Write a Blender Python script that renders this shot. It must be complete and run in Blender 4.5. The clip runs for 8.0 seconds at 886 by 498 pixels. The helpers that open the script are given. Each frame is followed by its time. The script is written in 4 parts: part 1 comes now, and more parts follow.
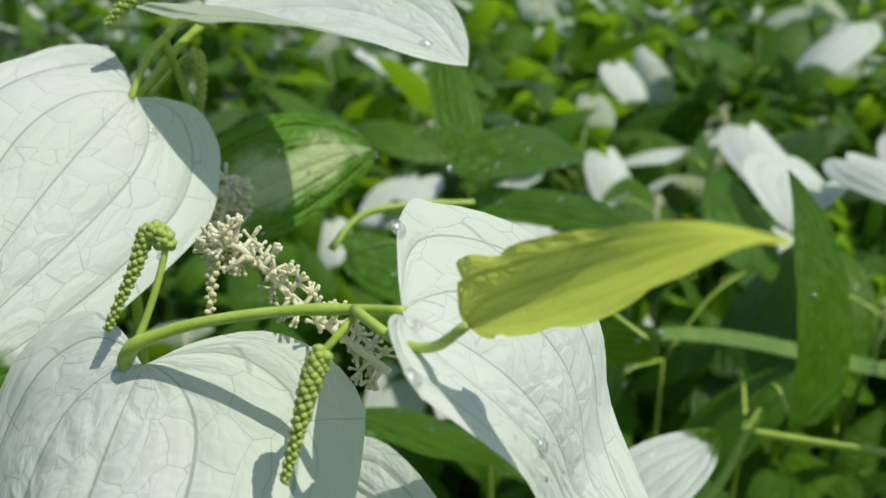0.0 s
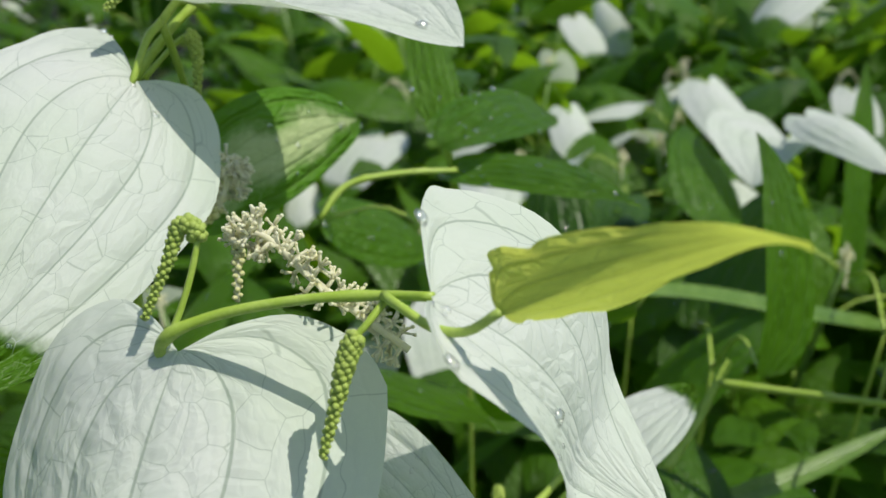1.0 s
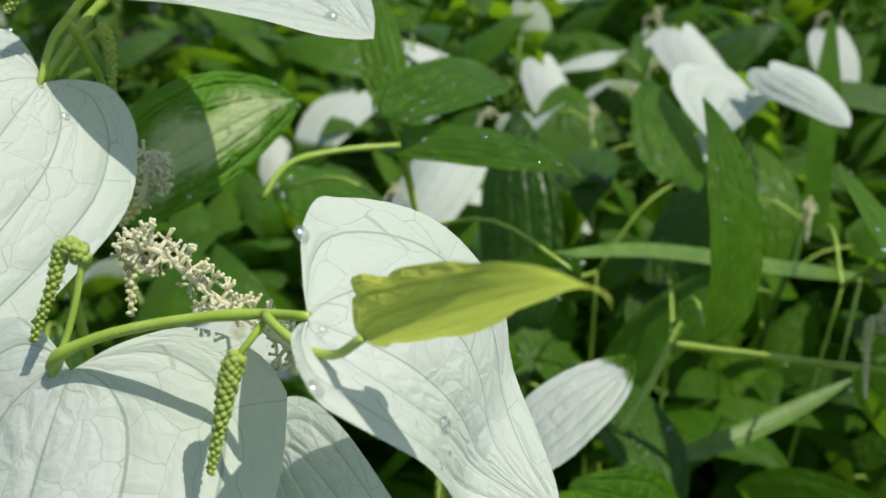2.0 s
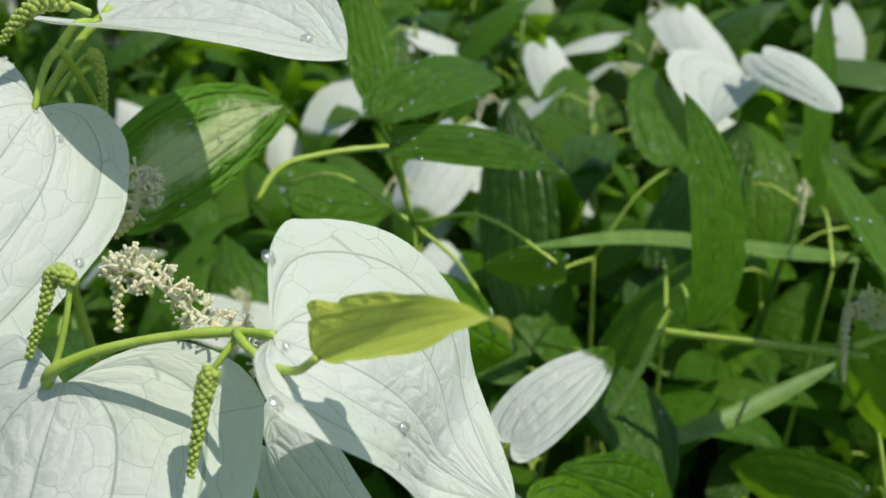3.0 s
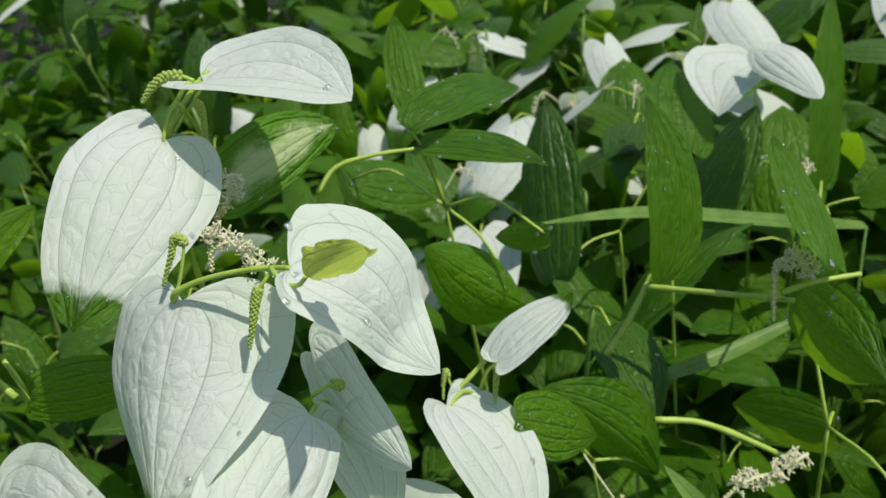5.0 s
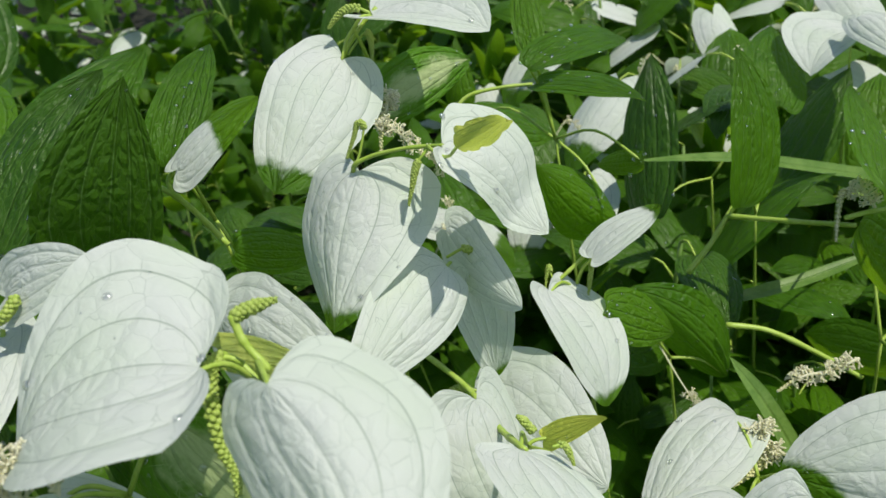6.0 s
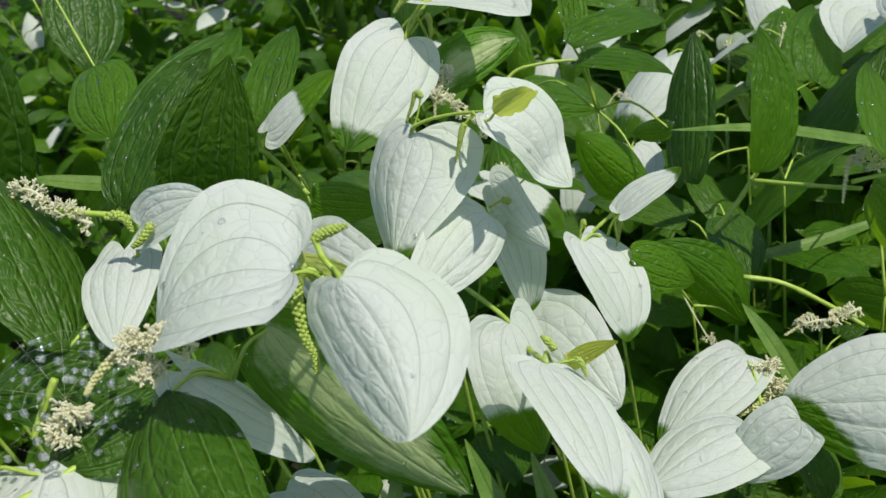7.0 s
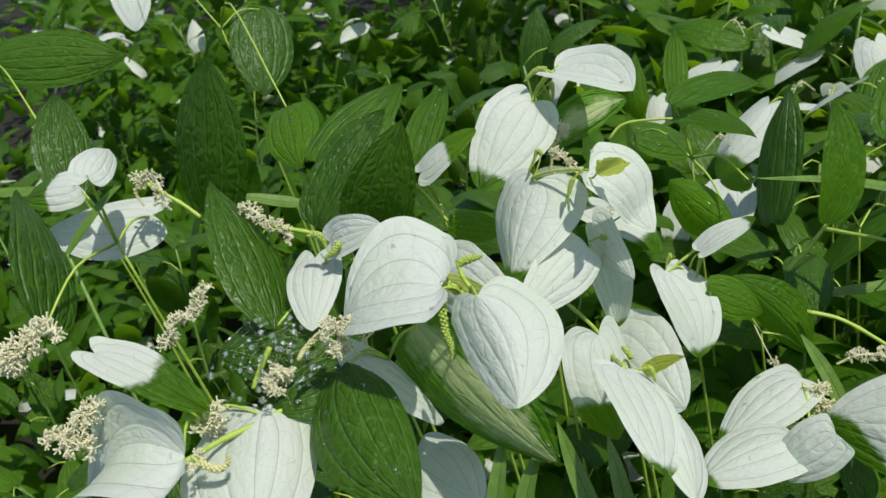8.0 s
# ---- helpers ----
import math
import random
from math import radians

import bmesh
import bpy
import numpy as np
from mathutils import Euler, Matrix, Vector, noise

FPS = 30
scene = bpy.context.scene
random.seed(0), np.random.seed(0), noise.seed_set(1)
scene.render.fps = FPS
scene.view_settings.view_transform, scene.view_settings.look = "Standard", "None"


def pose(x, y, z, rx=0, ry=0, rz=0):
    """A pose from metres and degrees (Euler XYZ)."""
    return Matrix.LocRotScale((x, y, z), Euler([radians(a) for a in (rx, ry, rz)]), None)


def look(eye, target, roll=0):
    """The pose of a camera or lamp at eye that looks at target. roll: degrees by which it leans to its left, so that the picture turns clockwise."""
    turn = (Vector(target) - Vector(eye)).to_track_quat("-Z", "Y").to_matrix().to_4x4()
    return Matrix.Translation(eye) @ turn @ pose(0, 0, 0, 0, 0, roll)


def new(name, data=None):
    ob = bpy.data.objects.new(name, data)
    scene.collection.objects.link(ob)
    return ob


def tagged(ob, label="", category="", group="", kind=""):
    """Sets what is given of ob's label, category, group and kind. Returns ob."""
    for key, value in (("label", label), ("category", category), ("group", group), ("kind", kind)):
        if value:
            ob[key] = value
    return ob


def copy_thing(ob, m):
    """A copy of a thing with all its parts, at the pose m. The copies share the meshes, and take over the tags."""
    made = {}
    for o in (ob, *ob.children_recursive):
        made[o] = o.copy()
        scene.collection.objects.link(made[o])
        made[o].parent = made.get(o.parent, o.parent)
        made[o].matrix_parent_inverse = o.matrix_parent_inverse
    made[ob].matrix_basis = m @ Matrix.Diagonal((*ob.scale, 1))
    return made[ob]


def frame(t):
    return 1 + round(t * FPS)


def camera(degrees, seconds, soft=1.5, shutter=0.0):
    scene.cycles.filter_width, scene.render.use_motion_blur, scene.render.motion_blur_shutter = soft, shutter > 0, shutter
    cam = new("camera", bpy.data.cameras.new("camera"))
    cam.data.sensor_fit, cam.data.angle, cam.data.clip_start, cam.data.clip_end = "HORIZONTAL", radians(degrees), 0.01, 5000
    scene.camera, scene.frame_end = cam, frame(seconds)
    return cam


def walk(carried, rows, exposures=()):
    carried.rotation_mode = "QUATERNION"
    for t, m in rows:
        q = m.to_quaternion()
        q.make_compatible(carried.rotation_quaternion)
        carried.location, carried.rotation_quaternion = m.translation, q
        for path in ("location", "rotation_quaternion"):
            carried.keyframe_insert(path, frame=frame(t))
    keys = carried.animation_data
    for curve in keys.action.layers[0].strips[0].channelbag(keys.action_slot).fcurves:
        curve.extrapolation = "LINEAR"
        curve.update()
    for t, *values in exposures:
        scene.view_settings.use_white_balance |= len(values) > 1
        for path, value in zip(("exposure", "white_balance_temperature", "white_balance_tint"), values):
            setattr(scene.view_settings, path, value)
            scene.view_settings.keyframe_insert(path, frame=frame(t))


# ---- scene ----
cam = camera(55.4, 8.0)
PATH = [
    (0, (0.017, 0.012, 0.761), (0.001, 1.875, 0.032), -0.3),
    (0.5, (0.005, 0.012, 0.76), (0.046, 1.858, -0.009), -0.1),
    (1, (0.007, 0.007, 0.769), (0.09, 1.824, -0.064), -0.3),
    (1.5, (0.016, 0.011, 0.774), (0.114, 1.794, -0.126), -0.9),
    (3, (0.036, 0.002, 0.791), (0.088, 1.737, -0.202), -3.2),
    (3.5, (0.037, -0.006, 0.796), (0.065, 1.726, -0.203), -4.1),
    (4, (0.054, -0.025, 0.81), (0.023, 1.703, -0.198), -5.5),
    (4.2, (0.071, -0.031, 0.815), (-0.016, 1.691, -0.199), -6.3),
    (5.3, (0.087, -0.131, 0.842), (-0.199, 1.582, -0.15), -9.3),
    (5.5, (0.084, -0.153, 0.844), (-0.256, 1.544, -0.159), -8.9),
    (6, (0.09, -0.195, 0.849), (-0.372, 1.471, -0.156), -10.0),
    (6.5, (0.098, -0.222, 0.85), (-0.454, 1.406, -0.171), -11.1),
    (7, (0.122, -0.263, 0.874), (-0.499, 1.335, -0.156), -11.8),
    (7.5, (0.148, -0.307, 0.909), (-0.561, 1.264, -0.107), -12.1),
    (8, (0.164, -0.361, 0.954), (-0.697, 1.152, -0.031), -12.0),
]
walk(cam, [(t, look(eye, target, roll)) for t, eye, target, roll in PATH])

# the lens: a small aperture, so that what lies far behind the subject melts away
cam.data.dof.use_dof = True
cam.data.dof.aperture_fstop = 20.0

# ---- world, sun and exposure ----
world = bpy.data.worlds.new("sky")
scene.world = world
world.use_nodes = True
wn = world.node_tree
sky = wn.nodes.new("ShaderNodeTexSky")
sky.sky_type = "NISHITA"
sky.sun_disc = False
SUN_FROM = Vector((0.48, -0.14, 1.0)).normalized()
sky.sun_elevation = math.asin(SUN_FROM.z)
sky.sun_rotation = math.atan2(SUN_FROM.x, SUN_FROM.y)
wn.links.new(sky.outputs[0], wn.nodes["Background"].inputs[0])
wn.nodes["Background"].inputs[1].default_value = 0.115
sun = new("sun", bpy.data.lights.new("sun", "SUN"))
sun.data.energy = 3.95
sun.data.angle = radians(0.5)
sun.data.color = (1.0, 0.955, 0.835)
sun.matrix_world = look(SUN_FROM * 10, (0, 0, 0))
scene.view_settings.exposure = 0.0


# ---- materials ----
class Net:
    """A small help to write node trees."""

    def __init__(self, name):
        self.mat = bpy.data.materials.new(name)
        self.mat.use_nodes = True
        self.t = self.mat.node_tree
        self.t.nodes.clear()

    def node(self, kind, **inputs):
        n = self.t.nodes.new("ShaderNode" + kind)
        for key, value in inputs.items():
            key = key.replace("_", " ")
            if isinstance(value, bpy.types.NodeSocket):
                self.t.links.new(value, n.inputs[key])
            else:
                n.inputs[key].default_value = value
        return n

    def math(self, op, a, b=0.0, c=0.0):
        n = self.t.nodes.new("ShaderNodeMath")
        n.operation = op
        for i, value in enumerate((a, b, c)):
            if isinstance(value, bpy.types.NodeSocket):
                self.t.links.new(value, n.inputs[i])
            else:
                n.inputs[i].default_value = value
        return n.outputs[0]

    def ramp(self, x, lo, hi, a=0.0, b=1.0):
        n = self.t.nodes.new("ShaderNodeMapRange")
        n.interpolation_type = "SMOOTHSTEP"
        self.t.links.new(x, n.inputs[0])
        for i, v in enumerate((lo, hi, a, b)):
            n.inputs[i + 1].default_value = v
        return n.outputs[0]

    def mix(self, f, a, b):
        n = self.t.nodes.new("ShaderNodeMix")
        n.data_type = "RGBA"
        for i, value in ((0, f), (6, a), (7, b)):
            if isinstance(value, bpy.types.NodeSocket):
                self.t.links.new(value, n.inputs[i])
            else:
                n.inputs[i].default_value = value if i == 0 else (*value, 1)
        return n.outputs[2]

    def noise(self, vec, scale, detail=3.0, rough=0.5):
        return self.node("TexNoise", Vector=vec, Scale=scale, Detail=detail, Roughness=rough).outputs[0]

    def out(self, shader):
        self.node("OutputMaterial", Surface=shader)
        return self.mat


def leaf_material(name, pale, deep, vein_pale, vein_deep, through_pale, through_deep, see=0.3, gloss=0.4):
    """Leaf skin: pale or green by the blade's own pigment, arched main veins, a fine net of side veins between them, thin enough to let light through."""
    n = Net(name)
    uv = n.node("UVMap")
    uv.uv_map = "blade"
    xyz = n.node("SeparateXYZ", Vector=uv.outputs[0])
    u = xyz.outputs[0]
    v = n.math("ABSOLUTE", n.math("MULTIPLY_ADD", xyz.outputs[1], 2.0, -1.0))
    rib = n.math("PINGPONG", v, 0.19)
    seed = n.math("FRACT", n.math("ADD", n.node("ObjectInfo").outputs["Random"], n.node("NewGeometry").outputs["Random Per Island"]))
    wob = n.node("TexNoise", Vector=uv.outputs[0], Scale=7.0, Detail=2.0)
    shift = n.node("VectorMath", )
    shift.operation = "MULTIPLY_ADD"
    n.t.links.new(uv.outputs[0], shift.inputs[0])
    shift.inputs[1].default_value = (11.0, 11.0, 1.0)
    comb = n.node("CombineXYZ", X=n.math("MULTIPLY", seed, 37.0), Y=n.math("MULTIPLY", wob.outputs[0], 1.4), Z=0.0)
    n.t.links.new(comb.outputs[0], shift.inputs[2])
    net = n.node("TexVoronoi", Vector=shift.outputs[0], Scale=1.0)
    net.feature = "DISTANCE_TO_EDGE"
    fine = n.node("TexVoronoi", Vector=shift.outputs[0], Scale=3.2)
    fine.feature = "DISTANCE_TO_EDGE"
    line1 = n.ramp(rib, 0.003, 0.012, 1.0, 0.0)
    line2 = n.ramp(net.outputs[0], 0.002, 0.014, 1.0, 0.0)
    line3 = n.ramp(fine.outputs[0], 0.0, 0.05, 1.0, 0.0)
    pig = n.node("Attribute")
    pig.attribute_name = "pigment"
    veins = n.math("MAXIMUM", line1, n.math("MAXIMUM", n.math("MULTIPLY", line2, 0.7), n.math("MULTIPLY", line3, n.math("MULTIPLY_ADD", pig.outputs["Fac"], 0.16, 0.05))))
    obj = n.node("TexCoord").outputs["Object"]
    mottle = n.noise(obj, 90.0, 4.0, 0.6)
    broad = n.noise(obj, 26.0, 2.0)
    p = n.math("ADD", pig.outputs["Fac"], n.math("MULTIPLY_ADD", mottle, 0.5, -0.25))
    p = n.math("ADD", p, n.math("MULTIPLY_ADD", broad, 0.5, -0.25))
    p = n.math("ADD", p, n.math("MULTIPLY_ADD", line2, -0.12, 0.0))
    p = n.ramp(p, 0.38, 0.62)
    pale2 = n.mix(n.ramp(broad, 0.3, 0.75), pale, tuple(c * k for c, k in zip(pale, (0.9, 0.96, 0.86))))
    deep2 = n.mix(n.ramp(mottle, 0.35, 0.7), deep, tuple(c * k for c, k in zip(deep, (1.5, 1.35, 1.2))))
    deep2 = n.mix(n.ramp(seed, 0.25, 1.0, 0.0, 0.9), deep2, tuple(c * k for c, k in zip(deep, (2.0, 1.65, 1.0))))
    col = n.mix(p, n.mix(n.math("MULTIPLY", veins, 0.72), pale2, vein_pale), n.mix(n.math("MULTIPLY", veins, 0.95), deep2, vein_deep))
    thr = n.mix(n.math("MULTIPLY", veins, 0.5), n.mix(p, through_pale, through_deep), n.mix(p, vein_pale, vein_deep))
    height = n.math("ADD", n.math("MULTIPLY", n.ramp(rib, 0.0, 0.07), 0.9), n.math("MULTIPLY", n.ramp(net.outputs[0], 0.0, 0.3), 0.7))
    height = n.math("ADD", height, n.math("MULTIPLY", n.ramp(fine.outputs[0], 0.0, 0.3), 0.14))
    height = n.math("ADD", height, n.math("MULTIPLY", mottle, n.math("MULTIPLY_ADD", p, 0.15, 0.1)))
    bump = n.node("Bump", Strength=n.math("MULTIPLY_ADD", p, 0.55, 0.38), Distance=0.0011, Height=height)
    rough = n.math("MULTIPLY_ADD", p, gloss - 0.62, n.ramp(mottle, 0.3, 0.7, 0.56, 0.7))
    skin = n.node("BsdfPrincipled", Base_Color=col, Roughness=rough, Normal=bump.outputs[0])
    n.t.links.new(n.math("MULTIPLY_ADD", p, 0.08, 0.2), skin.inputs["Specular IOR Level"])
    glow = n.node("BsdfTranslucent", Color=thr)
    mixed = n.node("MixShader", Fac=see)
    n.t.links.new(skin.outputs[0], mixed.inputs[1])
    n.t.links.new(glow.outputs[0], mixed.inputs[2])
    return n.out(mixed.outputs[0])


def soft_material(name, a, b, scale, rough=0.5, see=0.0, bump=0.3, depth=0.0004):
    """A plain plant or soil surface: two tones of noise and a fine relief."""
    n = Net(name)
    obj = n.node("TexCoord").outputs["Object"]
    big = n.noise(obj, scale, 4.0, 0.6)
    small = n.noise(obj, scale * 9.0, 3.0, 0.6)
    f = n.math("MULTIPLY_ADD", small, 0.35, n.math("MULTIPLY", big, 0.65))
    col = n.mix(n.ramp(f, 0.36, 0.64), a, b)
    bm_ = n.node("Bump", Strength=bump, Distance=depth, Height=f)
    skin = n.node("BsdfPrincipled", Base_Color=col, Roughness=rough, Normal=bm_.outputs[0])
    if not see:
        return n.out(skin.outputs[0])
    glow = n.node("BsdfTranslucent", Color=col)
    mixed = n.node("MixShader", Fac=see)
    n.t.links.new(skin.outputs[0], mixed.inputs[1])
    n.t.links.new(glow.outputs[0], mixed.inputs[2])
    return n.out(mixed.outputs[0])


def water_material():
    n = Net("water")
    clear = n.node("BsdfTransparent", Color=(1, 1, 1, 1))
    bead = n.node("BsdfGlass", Color=(1, 1, 1, 1), Roughness=0.03, IOR=1.33)
    shine = n.node("BsdfGlossy", Color=(1, 1, 1, 1), Roughness=0.16)
    body = n.node("MixShader", Fac=0.55)
    n.t.links.new(clear.outputs[0], body.inputs[1])
    n.t.links.new(bead.outputs[0], body.inputs[2])
    mixed = n.node("MixShader", Fac=0.16)
    n.t.links.new(body.outputs[0], mixed.inputs[1])
    n.t.links.new(shine.outputs[0], mixed.inputs[2])
    return n.out(mixed.outputs[0])


WHITE = (0.785, 0.82, 0.785)
MAT_LEAF = leaf_material("leaf_skin", WHITE, (0.040, 0.118, 0.004), (0.30, 0.38, 0.30), (0.13, 0.25, 0.045), (0.62, 0.70, 0.52), (0.30, 0.56, 0.012), 0.40, 0.40)
# darker copy of the leaf green, with shade put into the colour
MAT_DARK = leaf_material("dark_shade_leaf_skin", WHITE, (0.025, 0.076, 0.004), (0.30, 0.38, 0.30), (0.12, 0.22, 0.05), (0.6, 0.7, 0.5), (0.14, 0.34, 0.010), 0.22, 0.36)
MAT_MOTTLED = leaf_material("mottled_leaf_skin", (0.46, 0.54, 0.27), (0.045, 0.142, 0.006), (0.2, 0.3, 0.1), (0.15, 0.28, 0.045), (0.45, 0.6, 0.2), (0.22, 0.46, 0.025), 0.3, 0.42)
MAT_YOUNG = leaf_material("young_leaf_skin", WHITE, (0.43, 0.53, 0.14), (0.5, 0.55, 0.4), (0.34, 0.46, 0.08), (0.6, 0.7, 0.4), (0.72, 0.84, 0.12), 0.5, 0.45)
MAT_STEM = soft_material("stem_skin", (0.33, 0.48, 0.05), (0.43, 0.57, 0.11), 160.0, 0.42, 0.1)
MAT_STALK = soft_material("stalk_skin", (0.10, 0.20, 0.035), (0.18, 0.29, 0.06), 120.0, 0.45)
MAT_BUD = soft_material("bud_skin", (0.29, 0.41, 0.06), (0.43, 0.53, 0.12), 300.0, 0.5, 0.1)
MAT_CREAM = soft_material("cream_bud_skin", (0.55, 0.56, 0.22), (0.68, 0.66, 0.36), 300.0, 0.55, 0.1)
MAT_STAMEN = soft_material("stamen_skin", (0.89, 0.87, 0.61), (0.94, 0.93, 0.78), 400.0, 0.6, 0.5)
MAT_GRASS = soft_material("grass_skin", (0.11, 0.22, 0.03), (0.18, 0.30, 0.06), 60.0, 0.28, 0.3)
# soil coloured near black, to carry the deep shade between the plants
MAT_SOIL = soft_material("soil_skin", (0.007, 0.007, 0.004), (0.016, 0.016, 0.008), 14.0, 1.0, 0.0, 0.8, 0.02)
MAT_WATER = water_material()


# ---- building helpers ----
def part(name, bm, material, parent, label="", at=None, smooth=True):
    """One mesh object under a thing or a part; its vertices stand in the world's metres, or in the frame at."""
    me = bpy.data.meshes.new(name)
    bm.to_mesh(me)
    bm.free()
    me.materials.append(material)
    for poly in me.polygons:
        poly.use_smooth = smooth
    ob = new(name, me)
    hang(ob, parent, at)
    if label:
        ob["label"] = label
    return ob


ORIGIN = {}


def hang(ob, parent, at=None):
    """Put ob under parent so that its own frame stays the world's."""
    ob.parent = parent
    at = at or Matrix.Identity(4)
    ORIGIN[ob.name] = at
    ob.matrix_parent_inverse = ORIGIN[parent.name].inverted()
    ob.matrix_basis = at
    return ob


def thing(name, foot, label, category, group=""):
    ob = new(name)
    ob.empty_display_size = 0.02
    ob.matrix_basis = Matrix.Translation(foot)
    ORIGIN[ob.name] = Matrix.Translation(foot)
    return tagged(ob, label, category, group)


def curve_points(points, n):
    """A smooth line through the given points (Catmull-Rom), n places."""
    p = [Vector(q) for q in points]
    if len(p) == 2:
        return [p[0].lerp(p[1], i / (n - 1)) for i in range(n)]
    p = [p[0] * 2 - p[1]] + p + [p[-1] * 2 - p[-2]]
    segs = len(p) - 3
    out = []
    for i in range(n):
        s = i / (n - 1) * segs
        k = min(int(s), segs - 1)
        t = s - k
        a, b, c, d = p[k:k + 4]
        out.append(0.5 * (2 * b + (c - a) * t + (2 * a - 5 * b + 4 * c - d) * t * t + (3 * b - a - 3 * c + d) * t ** 3))
    return out


def tube(bm, points, r0, r1, sides=8, n=14, knots=0.0):
    """A round rod along a smooth line, tapering from r0 to r1, rounded shut at both ends."""
    line = curve_points(points, n)
    ax = Vector((0.3, 0.9, 0.2)).normalized()
    rings = []
    for i, q in enumerate(line):
        d = (line[min(i + 1, n - 1)] - line[max(i - 1, 0)]).normalized()
        ax = (ax - d * ax.dot(d)).normalized()
        bx = d.cross(ax)
        k = i / (n - 1)
        r = r0 + (r1 - r0) * k
        r *= 1 + knots * max(0.0, math.sin(k * 17.0)) ** 8
        rings.append([bm.verts.new(q + (ax * math.cos(a) + bx * math.sin(a)) * r) for a in (2 * math.pi * j / sides for j in range(sides))])
    for a, b in zip(rings, rings[1:]):
        for j in range(sides):
            bm.faces.new((a[j], a[(j + 1) % sides], b[(j + 1) % sides], b[j]))
    bm.faces.new(rings[0][::-1])
    bm.faces.new(rings[-1])
    return line


def blob(bm, centre, r, squash=None):
    """A small bead."""
    m = Matrix.Translation(centre) @ (squash or Matrix.Identity(4))
    bmesh.ops.create_icosphere(bm, subdivisions=1, radius=r, matrix=m)


# ---- leaves ----
def blade_frame(base, tip, face):
    b, t = Vector(base), Vector(tip)
    y = (t - b).normalized()
    z = Vector(face)
    z = (z - y * z.dot(y)).normalized()
    x = y.cross(z)
    m = Matrix((x, y, z)).transposed().to_4x4()
    m.translation = b
    return m, (t - b).length


HEART = [(0, 0), (0.2, -0.62), (0.5, -1), (0.82, -0.35), (1, 0.2), (0.97, 0.42), (0.81, 0.64), (0.53, 0.84), (0.23, 0.955), (0, 1)]
SPEAR = [(0, 0), (0.35, -0.5), (0.75, -0.7), (0.97, -0.1), (1, 0.14), (0.93, 0.34), (0.75, 0.55), (0.47, 0.76), (0.18, 0.93), (0, 1)]


def margin(kind, lobe, n):
    """The edge of one half of a heart-shaped blade, from the notch round the lobe to the tip, in half widths and lengths; lobe: how far the lobes reach back."""
    shape = SPEAR if kind == "y" else HEART
    return [(max(0.0, p.x), p.y) for p in curve_points([(x, y * lobe if y < 0 else y, 0) for x, y in shape], n)]


